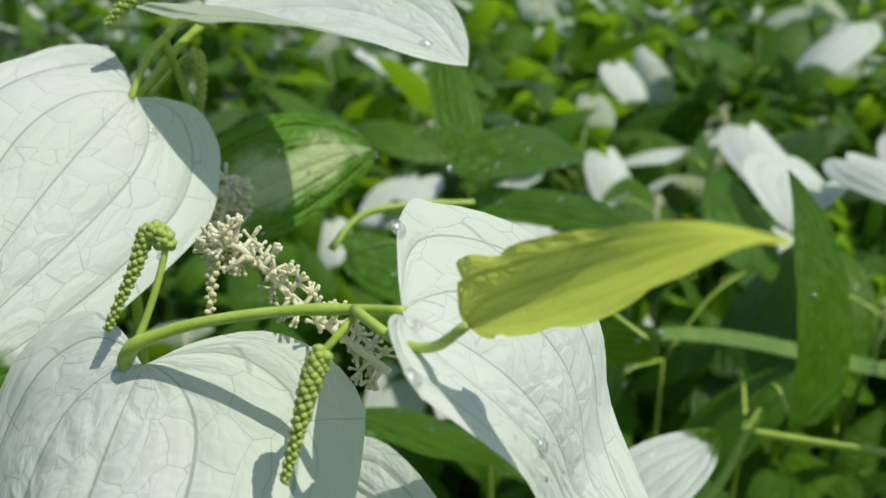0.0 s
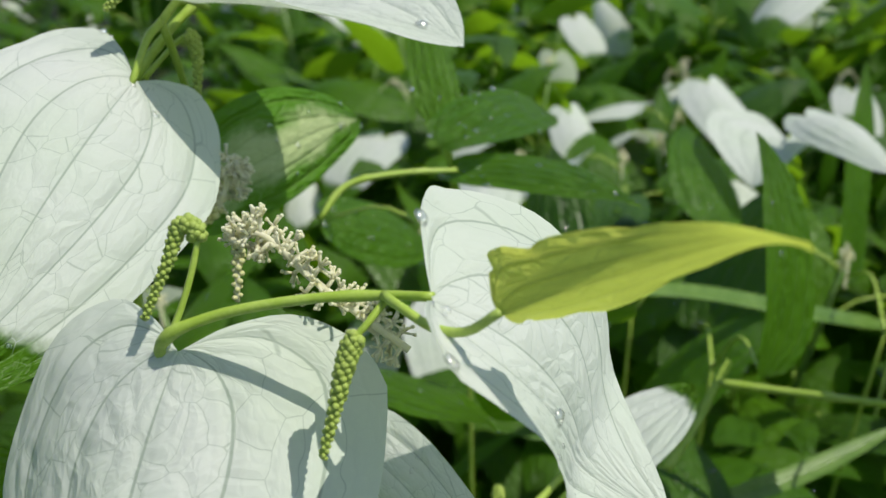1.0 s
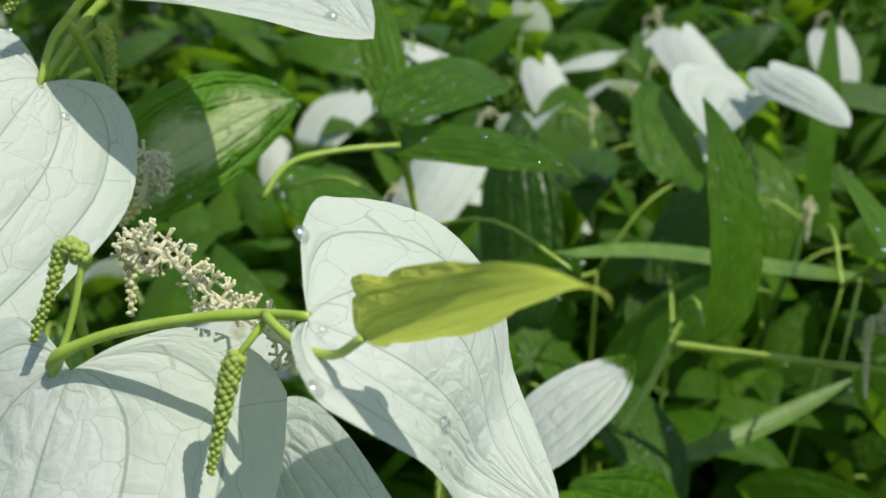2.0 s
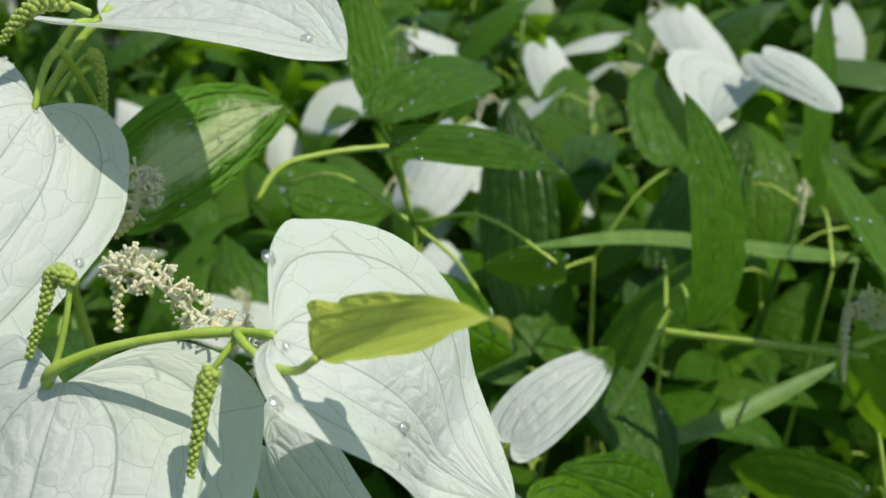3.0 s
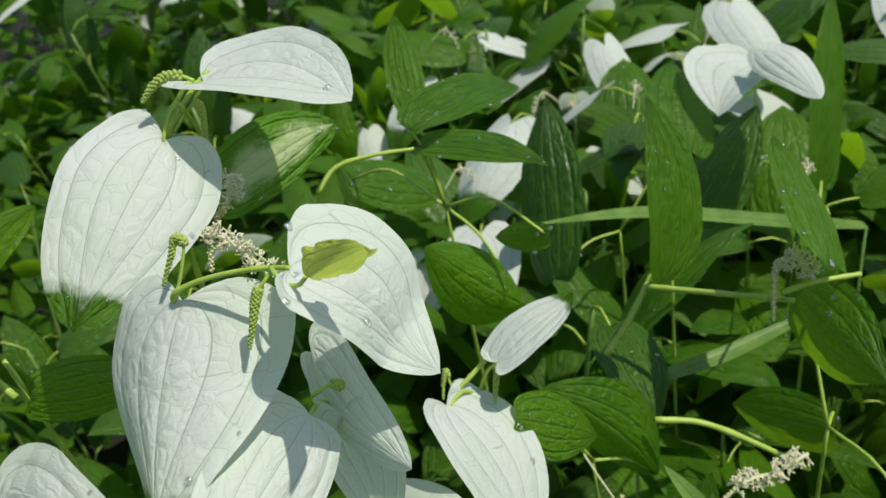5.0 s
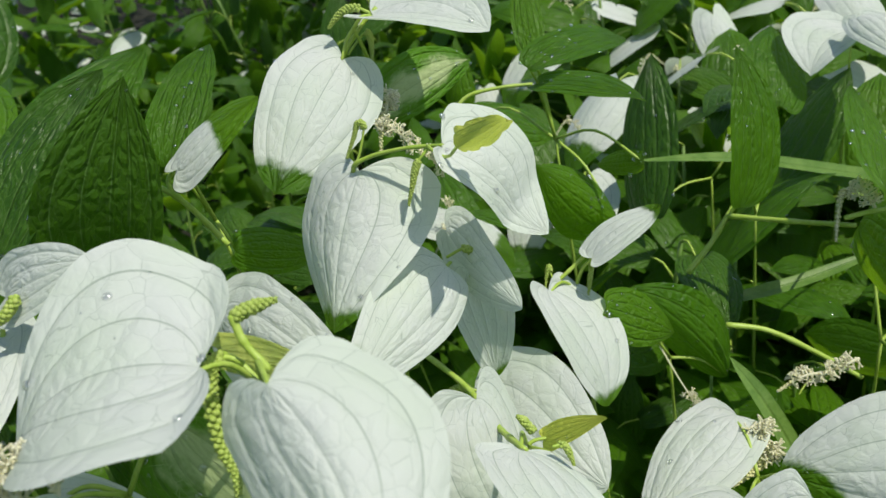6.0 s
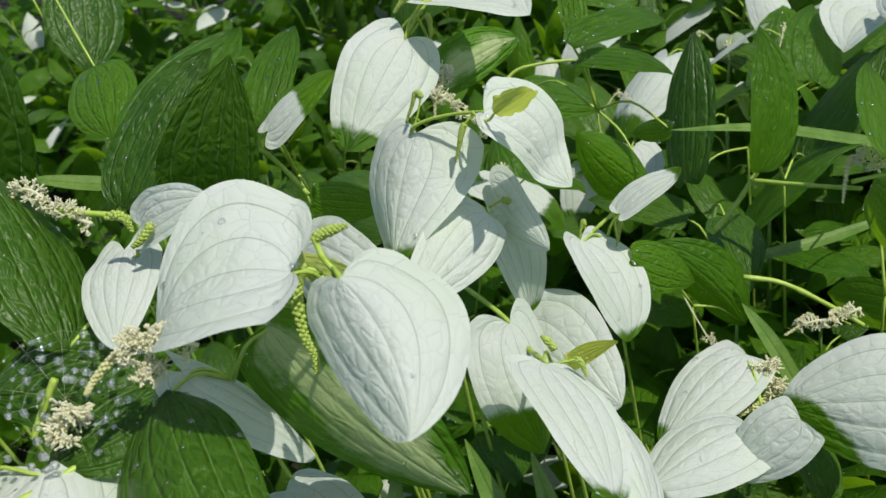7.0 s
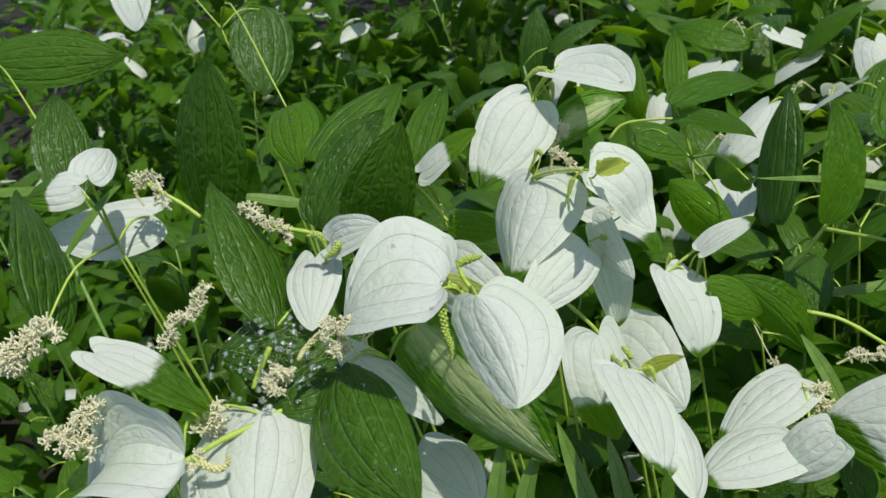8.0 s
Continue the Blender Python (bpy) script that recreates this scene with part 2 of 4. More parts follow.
def blade_mesh(length, width, kind="w", arch=0.08, fold=0.25, curl=0.0, green=0.0, seed=0, nu=36, nv=24, side=0.0, sway=0.0, lobe=None, skew=0.0, lift=0.0, asym=0.0, fleck=0.0, twist=0.0, torn=0.0):
    """A heart- or lance-shaped blade: base notch at the origin, tip at y = length, upper face up. green: how far the green reaches from the tip; side: it reaches
    further down one flank; arch: how far the midrib bows; fold: how far the flanks hang; curl: how far the tip turns down; fleck: mottled all over; asym: one flank
    hangs more than the other; sway: a sideways bend; twist: the flanks turn about the midrib towards the tip; lift: the lobes rise; torn: a nibbled edge."""
    rnd = random.Random(seed)
    lance = kind == "g"
    heart = kind != "g"
    pa, pb = 0.62, 0.98
    lobe = (0.11 if lance else 0.13) if lobe is None else lobe
    peak = (pa / (pa + pb)) ** pa * (pb / (pa + pb)) ** pb
    ph = [rnd.uniform(0, 6.28) for _ in range(6)]
    ruff = 0.022 if kind == "y" else 0.011 if lance else 0.009
    edge = margin(kind, lobe, nu + 1)
    reach = 0.13
    bm = bmesh.new()
    uvl = bm.loops.layers.uv.new("blade")
    pig = bm.verts.layers.float.new("pigment")
    grid, uvs = [], {}
    for i in range(nu + 1):
        s = i / nu
        if heart:
            ex, ey = edge[i]
            hw = 0.5 * width * ex
            mid = s ** 1.6
        else:
            mid = s ** 1.7
            hw = 0.5 * width * mid ** pa * max(1 - mid, 0) ** pb / peak
            back = lobe * (mid / reach) * math.exp(1 - mid / reach)
        row = []
        for j in range(nv + 1):
            v = 2 * j / nv - 1
            av = abs(v)
            way = 1 if v > 0 else -1
            if i in (0, nu) and j:
                row.append(row[0])
                continue
            if heart:
                y = mid + (ey - mid) * av ** 1.5
                u = max(0.0, min(1.0, y))
                rise = (ex * av) ** 1.6 * max(0.0, 1 - max(y, -0.2) / 0.35) ** 1.5
            else:
                u = mid
                y = u - back * av ** 1.6 + 0.05 * (av ** 2) * u * (1 - u) * 4
                rise = av ** 1.6 * (u / reach) * math.exp(1 - u / reach)
            x = hw * v * (1 + way * skew)
            x *= 1 + 0.02 * math.sin(9 * u + ph[0]) * av
            if torn:
                x *= 1 - torn * av ** 6 * max(0.0, math.sin(31 * s + ph[5])) ** 2 * (1 - u)
            x += sway * length * 4 * u * (1 - u)
            z = arch * length * 4 * u * (1 - u)
            z -= curl * length * max(0.0, u - 0.72) ** 2 * 6
            z -= (fold - asym * way) * hw * av ** 1.7 - lift * length * rise
            z += twist * hw * v * (u - 0.4)
            z += ruff * length * av ** 2.5 * min(1.0, s * 6) * (math.sin(7.5 * s + ph[1] + (1.9 if v > 0 else 0)) + 0.5 * math.sin(14 * s + ph[2] + v))
            big = min(1.0, hw / 0.02) * min(1.0, math.hypot(x, y * length) / 0.022)
            puff = abs(math.sin(math.pi * v / 0.38)) ** 0.75
            z += puff * (0.00035 if lance else 0.0008) * big * (0.8 + 0.2 * math.sin(19 * s + 5 * av + ph[3]))
            z += 0.00022 * math.sin(34 * s + 3 * av + ph[4] + 8 * int(av / 0.38)) * puff * big
            w = bm.verts.new((x, y * length, z))
            if fleck:
                w[pig] = fleck + 0.5 * (av - 0.45)
            elif kind in "gy":
                w[pig] = 1.0
            elif green <= 0:
                w[pig] = 0.0
            else:
                w[pig] = max(0.0, min(1.0, 0.5 + (u - (1 - green) + side * v * 0.4 + 0.05 * av) * 3.0))
            uvs[w] = (mid, 0.5 + 0.5 * v)
            row.append(w)
        grid.append(row)
    for i in range(nu):
        for j in range(nv):
            q = [grid[i][j], grid[i][j + 1], grid[i + 1][j + 1], grid[i + 1][j]]
            if i == 0:
                q = [q[0], q[2], q[3]]
            elif i == nu - 1:
                q = q[:3]
            f = bm.faces.new(q)
            for loop in f.loops:
                loop[uvl].uv = uvs[loop.vert]
                if loop.vert is grid[0][0] or loop.vert is grid[nu][0]:
                    loop[uvl].uv = (uvs[loop.vert][0], (j + 0.5) / nv)
    return bm


LEAF_SAYS = {"w": "white-flushed heart-shaped leaf with sunken veins", "g": "green pointed leaf with arched veins", "h": "leaf half white and half green",
             "y": "thin yellow-green young leaf"}
SEED = [100]


def drop_mesh():
    """A flattened bead of water with its underside on the leaf."""
    bm = bmesh.new()
    bmesh.ops.create_uvsphere(bm, u_segments=10, v_segments=7, radius=1.0)
    for w in bm.verts:
        w.co.z = w.co.z * 0.62 if w.co.z > 0 else w.co.z * 0.18
    me = bpy.data.meshes.new("water_drop")
    bm.to_mesh(me)
    bm.free()
    me.materials.append(MAT_WATER)
    for poly in me.polygons:
        poly.use_smooth = True
    return me


DROP = drop_mesh()
DROPS = [0]


def wet(ob, m, count, seed):
    """Lay water drops on a blade."""
    rnd = random.Random(seed)
    me = ob.data
    for _ in range(count):
        w = me.vertices[rnd.randrange(len(me.vertices))]
        n = w.normal if w.normal.z > 0 else -w.normal
        r = rnd.choice((0.0005, 0.0007, 0.0009, 0.0012, 0.0017))
        d = new("water_drop", DROP)
        q = n.to_track_quat("Z", "Y").to_matrix().to_4x4()
        d.matrix_basis = m @ Matrix.Translation(w.co + n * r * 0.05) @ q @ Matrix.Diagonal((r * rnd.uniform(0.85, 1.2), r, r, 1))
        tagged(d, "clear round water drop lying on a leaf", "water drop", "water drops on the leaves")
        DROPS[0] += 1


def leaf(plant, kind, base, tip, face, width, arch=0.08, fold=0.25, curl=0.0, green=0.0, side=0.0, sway=0.0, dark=False, node=None, lobe=None, skew=0.0, lift=0.0, asym=0.0, fleck=0.0, twist=0.0, torn=0.0, drops=0, label=""):
    """One leaf of a plant, with its stalk to the node."""
    SEED[0] += 1
    m, length = blade_frame(base, tip, face)
    bm = blade_mesh(length, width, kind, arch, fold, curl, green, SEED[0], side=side, sway=sway, lobe=lobe, skew=skew, lift=lift, asym=asym, fleck=fleck, twist=twist, torn=torn)
    mat = MAT_MOTTLED if fleck else MAT_YOUNG if kind == "y" else (MAT_DARK if dark else MAT_LEAF)
    ob = part("leaf", bm, mat, plant, label or LEAF_SAYS[kind], at=m)
    wet(ob, m, drops, SEED[0])
    if node is not None:
        b, nd = Vector(base), Vector(node)
        d = (Vector(tip) - b).normalized()
        bm = bmesh.new()
        mid = (b + nd) * 0.5 + Vector((0, 0, 0.15 * (b - nd).length))
        tube(bm, [nd, mid, b + d * 0.002 - Vector(m.col[2][:3]) * 0.0008], 0.0011, 0.0008, 7, 9)
        part("petiole", bm, MAT_STEM, plant)
    return ob


# ---- flower spikes ----
def bead_mesh(material):
    bm = bmesh.new()
    bmesh.ops.create_icosphere(bm, subdivisions=2, radius=1.0)
    me = bpy.data.meshes.new("bud")
    bm.to_mesh(me)
    bm.free()
    me.materials.append(material)
    for poly in me.polygons:
        poly.use_smooth = True
    return me


BEAD = [bead_mesh(MAT_BUD), bead_mesh(MAT_CREAM)]


def spike(plant, points, r=0.0016, bloom=0.0, beads=60, cream=False, bare=0.12, seed=0, fluff=1.0, near=False):
    """A nodding flower spike: an axis set with rows of round buds, of which the share bloom nearest the stalk has opened into cream stamens."""
    rnd = random.Random(seed)
    bm = bmesh.new()
    line = tube(bm, points, r * 0.45, r * 0.28, 7, 24)
    axis = part("flower_spike", bm, MAT_STAMEN if bloom > 0.3 else MAT_STEM, plant, "nodding spike of cream stamens" if bloom > 0.3 else "green nodding spike of closed buds")
    buds, hairs = bmesh.new(), bmesh.new()
    for k in range(beads):
        s = bare + (1 - bare) * (k + 0.5) / beads
        q = s * 23
        i = min(int(q), 22)
        c = line[i].lerp(line[i + 1], q - i)
        d = (line[i + 1] - line[i]).normalized()
        ax = d.orthogonal().normalized()
        bx = d.cross(ax)
        a = k * 2.39996
        o = ax * math.cos(a) + bx * math.sin(a)
        taper = 1.0 - 0.55 * max(0.0, s - 0.55) / 0.45
        if s > bloom:
            place = Matrix.Translation(c + o * r * 0.60 * taper) @ o.to_track_quat("Z", "Y").to_matrix().to_4x4()
            size = r * 0.56 * taper * rnd.uniform(0.88, 1.12)
            if near:
                bud = new("bud", BEAD[1 if cream else 0])
                hang(bud, axis, place @ Matrix.Diagonal((size, size, size * 1.25, 1)))
            else:
                blob(buds, place.translation, size)
        else:
            if k % 5 in (1, 3):
                continue
            stalk = c + o * r * fluff * rnd.uniform(1.0, 1.7) + d * r * rnd.uniform(-0.3, 0.5)
            tube(hairs, [c, stalk], r * 0.3, r * 0.24, 5, 2)
            for _ in range(6):
                e = (o * 0.8 + Vector((rnd.uniform(-1, 1), rnd.uniform(-1, 1), rnd.uniform(-1, 1)))).normalized()
                end = stalk + e * r * fluff * rnd.uniform(0.8, 1.4)
                tube(hairs, [stalk, end], r * 0.2, r * 0.17, 4, 2)
                blob(hairs, end, r * 0.25)
    if len(buds.verts):
        part("raceme", buds, MAT_CREAM if cream else MAT_BUD, axis)
    else:
        buds.free()
    if len(hairs.verts):
        part("stamen_tuft", hairs, MAT_STAMEN, axis)
    else:
        hairs.free()
    return axis


def stem(plant, points, r0=0.0022, r1=0.0012, n=18, material=None):
    bm = bmesh.new()
    tube(bm, points, r0, r1, 8, n, 0.25)
    return part("stem", bm, material or MAT_STEM, plant)


def plant_at(x, y, label="lizard's tail plant with leafy green stem", group="flowering plants in the bed"):
    return thing("lizard_tail_plant", (x, y, 0.0), label, "plant", group)


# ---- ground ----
# one soil sheet; the darkness of the gaps is in its colour
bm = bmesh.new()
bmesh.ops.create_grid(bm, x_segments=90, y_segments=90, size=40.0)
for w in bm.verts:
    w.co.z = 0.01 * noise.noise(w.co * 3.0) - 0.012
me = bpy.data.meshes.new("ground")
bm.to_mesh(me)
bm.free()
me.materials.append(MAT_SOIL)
tagged(new("ground", me), "soil beneath dense leaves, coloured near black for the shade there", "ground", kind="structure")


GRASS_SECTION = [(-1 + j / 8, 0.22 * abs(-1 + j / 8) ** 1.5 - (0.16 if j == 8 else 0.055 if j % 2 else 0.0)) for j in range(17)]


def grass(points, width, label="long green grass blade with a keel"):
    """A blade of grass: a keeled strip that tapers to its tip, on a short stalk down to the soil."""
    line = curve_points(points, 24)
    foot = line[0]
    g = thing("grass_blade", (foot.x, foot.y, 0), label, "grass", "grass blades among the plants")
    bm = bmesh.new()
    rows = []
    for i, q in enumerate(line):
        k = i / 23
        d = (line[min(i + 1, 23)] - line[max(i - 1, 0)]).normalized()
        x = d.cross(Vector((0.1, -0.45, 1))).normalized()
        n = x.cross(d)
        w = width * 0.5 * min(1.0, 0.55 + k * 2) * (1 - k ** 4) + 0.0002
        rows.append([bm.verts.new(q + x * w * v + n * w * h) for v, h in GRASS_SECTION])
    for p, q in zip(rows, rows[1:]):
        for j in range(len(GRASS_SECTION) - 1):
            bm.faces.new((p[j], p[j + 1], q[j + 1], q[j]))
    part("blade", bm, MAT_GRASS, g)
    bm = bmesh.new()
    tube(bm, [(foot.x, foot.y, 0), tuple(foot)], 0.0016, 0.0012, 6, 5)
    part("stalk", bm, MAT_STALK, g)


def spider_web(centre, across, up, radius):
    """A torn little web: spokes, a few turns of thread, and dew on the threads."""
    c, x, y = Vector(centre), Vector(across), Vector(up)
    web = thing("spider_web", c, "fine spider web hung with dew between leaves", "spider web")
    rnd = random.Random(77)
    threads, dew = bmesh.new(), bmesh.new()
    ends = []
    for k in range(11):
        a = k * 0.571 + rnd.uniform(-0.1, 0.1)
        r = radius * rnd.uniform(0.8, 1.25)
        ends.append((a, r))
        tube(threads, [c, c + (x * math.cos(a) + y * math.sin(a)) * r], 0.00003, 0.00003, 4, 3)
    for turn in range(2, 8):
        for k in range(11):
            (a, r), (b, s) = ends[k], ends[(k + 1) % 11]
            p = c + (x * math.cos(a) + y * math.sin(a)) * r * turn / 8
            q = c + (x * math.cos(b) + y * math.sin(b)) * s * turn / 8
            if rnd.random() < 0.8:
                tube(threads, [p, q], 0.000025, 0.000025, 3, 2)
                for _ in range(rnd.choice((1, 2, 2, 3))):
                    d = p.lerp(q, rnd.random()) - Vector((0, 0, 0.0004))
                    bmesh.ops.create_icosphere(dew, subdivisions=2, radius=rnd.choice((0.0007, 0.0009, 0.0012, 0.0016, 0.0021)), matrix=Matrix.Translation(d))
    part("thread", threads, MAT_STAMEN, web)
    part("dew", dew, MAT_WATER, web, "clear beads of dew")


# ---- the plants that the camera passes ----

plant = plant_at(-0.030, 0.200, "lizard's tail plant with white and green leaves")
stem(plant, [(-0.030, 0.200, 0.000), (-0.045, 0.180, 0.400), (-0.038, 0.146, 0.650), (-0.035, 0.131, 0.690), (-0.0324, 0.1268, 0.6994), (-0.0252, 0.1269, 0.7029), (-0.0165, 0.1263, 0.7052), (-0.0062, 0.1251, 0.7070), (0.0030, 0.1237, 0.7078), (0.0106, 0.1190, 0.7098)], 0.0012, 0.0008, 40)
leaf(plant, "w", (-0.0312, 0.1282, 0.6960), (-0.0394, 0.0780, 0.6442), (-0.181, -0.691, 0.700), 0.0666, arch=-0.005, fold=0.395, curl=-0.005, sway=0.057, lobe=0.131, skew=-0.073, lift=-0.009, asym=-0.105, twist=-0.932, green=0.1, drops=3)
leaf(plant, "w", (0.0105, 0.1181, 0.7095), (0.0367, 0.1271, 0.6610), (0.764, -0.567, 0.308), 0.0473, arch=0.135, fold=0.012, curl=-0.717, sway=-0.091, lobe=0.096, skew=-0.334, lift=-0.026, asym=0.315, twist=-0.635, drops=4)
leaf(plant, "y", (0.0189, 0.1060, 0.7141), (0.0474, 0.0812, 0.7377), (0.434, 0.831, 0.349), 0.0132, arch=0.043, fold=-0.474, curl=0.209, sway=-0.031, lobe=0.020, skew=-0.123, lift=0.062, asym=0.015, twist=-0.072, torn=0.25)
bm = bmesh.new()
tube(bm, [(0.0031, 0.1230, 0.7082), (0.0062, 0.1175, 0.7086), (0.0105, 0.1135, 0.7076), (0.0150, 0.1095, 0.7092), (0.0192, 0.1058, 0.7143)], 0.0008, 0.0007, 10, 16)
part("petiole", bm, MAT_STEM, plant)
spike(plant, [(0.0034, 0.1230, 0.7074), (0.0006, 0.1202, 0.7050), (-0.0017, 0.1191, 0.7024), (-0.0031, 0.1176, 0.6987), (-0.0048, 0.1152, 0.6927), (-0.0069, 0.1123, 0.6858)], 0.0015, 0.00, 110, False, 0.34, 7, 1.0, near=True)
spike(plant, [(-0.0320, 0.1267, 0.6992), (-0.0302, 0.1282, 0.7028), (-0.0284, 0.1301, 0.7076), (-0.0271, 0.1321, 0.7123), (-0.0268, 0.1332, 0.7151), (-0.0285, 0.1336, 0.7167), (-0.0301, 0.1333, 0.7151), (-0.0314, 0.1318, 0.7115), (-0.0336, 0.1299, 0.7068), (-0.0358, 0.1280, 0.7022)], 0.0014, 0.00, 120, False, 0.40, 8, 1.0, near=True)
spike(plant, [(0.0067, 0.1383, 0.6889), (-0.0009, 0.1398, 0.6947), (-0.0103, 0.1419, 0.7021), (-0.0168, 0.1437, 0.7086), (-0.0205, 0.1436, 0.7102), (-0.0224, 0.1417, 0.7074), (-0.0228, 0.1380, 0.6998)], 0.0017, 0.80, 112, True, 0.02, 9, 1.1, near=True)
spike(plant, [(-0.0868, 0.4828, 0.4977), (-0.0829, 0.4744, 0.4822), (-0.0889, 0.4635, 0.4659), (-0.0986, 0.4535, 0.4522)], 0.0022, 0.80, 62, True, 0.05, 10, 1.1, near=True)

plant = plant_at(-0.090, 0.280, "lizard's tail plant with white and green leaves")
stem(plant, [(-0.090, 0.280, 0.000), (-0.085, 0.255, 0.450), (-0.068, 0.222, 0.700), (-0.060, 0.213, 0.719)], 0.0022, 0.0009)
leaf(plant, "w", (-0.0553, 0.2040, 0.7233), (-0.0781, 0.1344, 0.6824), (0.489, -0.555, 0.673), 0.0569, arch=0.088, fold=0.208, curl=-0.084, sway=0.015, lobe=0.122, skew=-0.007, lift=-0.055, asym=-0.065, twist=-0.375, green=0.14, drops=10, node=(-0.050, 0.214, 0.735))
leaf(plant, "w", (-0.0441, 0.2319, 0.7366), (0.0212, 0.2052, 0.7306), (0.047, -0.107, 0.993), 0.0600, arch=0.048, fold=-0.259, curl=0.011, sway=-0.023, lobe=0.137, skew=-0.048, lift=0.017, asym=-0.027, twist=-0.138, drops=5, node=(-0.050, 0.214, 0.735))
leaf(plant, "h", (-0.049, 0.236, 0.684), (-0.009, 0.297, 0.687), (0.773, -0.514, 0.373), 0.034, arch=0.0811, fold=0.139, sway=-0.0369, lobe=0.134, skew=-0.11, lift=-0.000262, green=0.5, fleck=0.5, drops=12, node=(-0.050, 0.214, 0.735))
spike(plant, [(-0.0577, 0.2201, 0.7202), (-0.0524, 0.2223, 0.7257), (-0.0475, 0.2239, 0.7298), (-0.0451, 0.2233, 0.7282), (-0.0446, 0.2208, 0.7217), (-0.0451, 0.2171, 0.7123)], 0.0017, 0.00, 87, False, 0.45, 11, 1.0, near=True)
spike(plant, [(-0.0378, 0.2068, 0.7446), (-0.0439, 0.2083, 0.7470), (-0.0503, 0.2082, 0.7466), (-0.0555, 0.2063, 0.7433), (-0.0594, 0.2041, 0.7392)], 0.0018, 0.00, 75, False, 0.20, 12, 1.0, near=True)
spike(plant, [(-0.0357, 0.2134, 0.7020), (-0.0378, 0.2116, 0.6975), (-0.0406, 0.2088, 0.6903), (-0.0463, 0.2067, 0.6851)], 0.0024, 0.70, 56, True, 0.05, 13, 1.0, near=True)
stem(plant, [(-0.0611, 0.2195, 0.7189), (-0.0578, 0.2251, 0.7238), (-0.0517, 0.2316, 0.7313), (-0.0432, 0.2382, 0.7387)], 0.0013, 0.0011)

plant = plant_at(0.053, 0.399, "lizard's tail plant with glossy green leaves")
stem(plant, [(0.053, 0.399, 0.000), (0.043, 0.384, 0.334), (0.033, 0.349, 0.607)], 0.0022, 0.0009)
leaf(plant, "g", (0.023, 0.346, 0.669), (0.014, 0.396, 0.712), (0.220, -0.616, 0.756), 0.022, arch=0.04, fold=0.22, node=(0.033, 0.349, 0.607))
leaf(plant, "g", (0.023, 0.337, 0.652), (0.095, 0.294, 0.652), (-0.098, -0.152, 0.984), 0.028, arch=0.0846, fold=0.0885, sway=-0.00949, lobe=0.0946, skew=-0.0326, lift=0.00939, drops=5, node=(0.033, 0.349, 0.607))
leaf(plant, "g", (0.022, 0.329, 0.666), (0.084, 0.416, 0.652), (0.430, -0.161, 0.888), 0.032, arch=0.0921, fold=0.086, sway=-0.0156, lobe=0.113, skew=-0.0253, lift=0.0251, drops=14, node=(0.033, 0.349, 0.607))
leaf(plant, "g", (0.075, 0.310, 0.557), (0.028, 0.277, 0.622), (0.699, -0.698, 0.153), 0.042, arch=0.0525, fold=0.648, sway=-0.0286, lobe=0.0587, skew=-0.0657, lift=-0.0552, drops=16, node=(0.033, 0.349, 0.607))
leaf(plant, "g", (0.092, 0.283, 0.618), (0.062, 0.317, 0.601), (-0.778, -0.525, 0.345), 0.016, arch=0.04, fold=0.22, drops=6, node=(0.033, 0.349, 0.607))
leaf(plant, "g", (-0.037, 0.419, 0.600), (0.024, 0.452, 0.564), (0.614, -0.384, 0.690), 0.041, arch=0.04, fold=0.22, drops=12, node=(0.033, 0.349, 0.607))
stem(plant, [(-0.0252, 0.2910, 0.6518), (-0.0148, 0.2990, 0.6617), (0.0034, 0.3040, 0.6641), (0.0262, 0.3083, 0.6635)], 0.0014, 0.0010)

plant = plant_at(-0.103, 0.203, "lizard's tail plant with white and green leaves")
stem(plant, [(-0.103, 0.203, 0.000), (-0.113, 0.188, 0.363), (-0.123, 0.153, 0.661)], 0.0022, 0.0009)
leaf(plant, "g", (-0.126, 0.132, 0.701), (-0.127, 0.207, 0.737), (0.186, -0.428, 0.884), 0.029, arch=0.089, fold=0.0239, sway=-0.00337, lobe=0.0526, skew=0.00513, lift=0.0655, drops=4, node=(-0.123, 0.153, 0.661))
leaf(plant, "h", (-0.115, 0.122, 0.705), (-0.075, 0.140, 0.730), (-0.219, -0.608, 0.763), 0.026, arch=0.07, fold=0.3, green=0.5, node=(-0.123, 0.153, 0.661))
leaf(plant, "g", (-0.113, 0.145, 0.648), (-0.101, 0.214, 0.603), (0.986, -0.080, 0.148), 0.026, arch=0.04, fold=0.22, drops=2, node=(-0.123, 0.153, 0.661))
stem(plant, [(-0.1487, 0.1425, 0.6893), (-0.1368, 0.1420, 0.6845), (-0.1251, 0.1390, 0.6755), (-0.1079, 0.1323, 0.6583)], 0.0015, 0.0015)
stem(plant, [(-0.1338, 0.1474, 0.6926), (-0.1365, 0.1446, 0.6887), (-0.1333, 0.1405, 0.6809)], 0.0012, 0.0012)

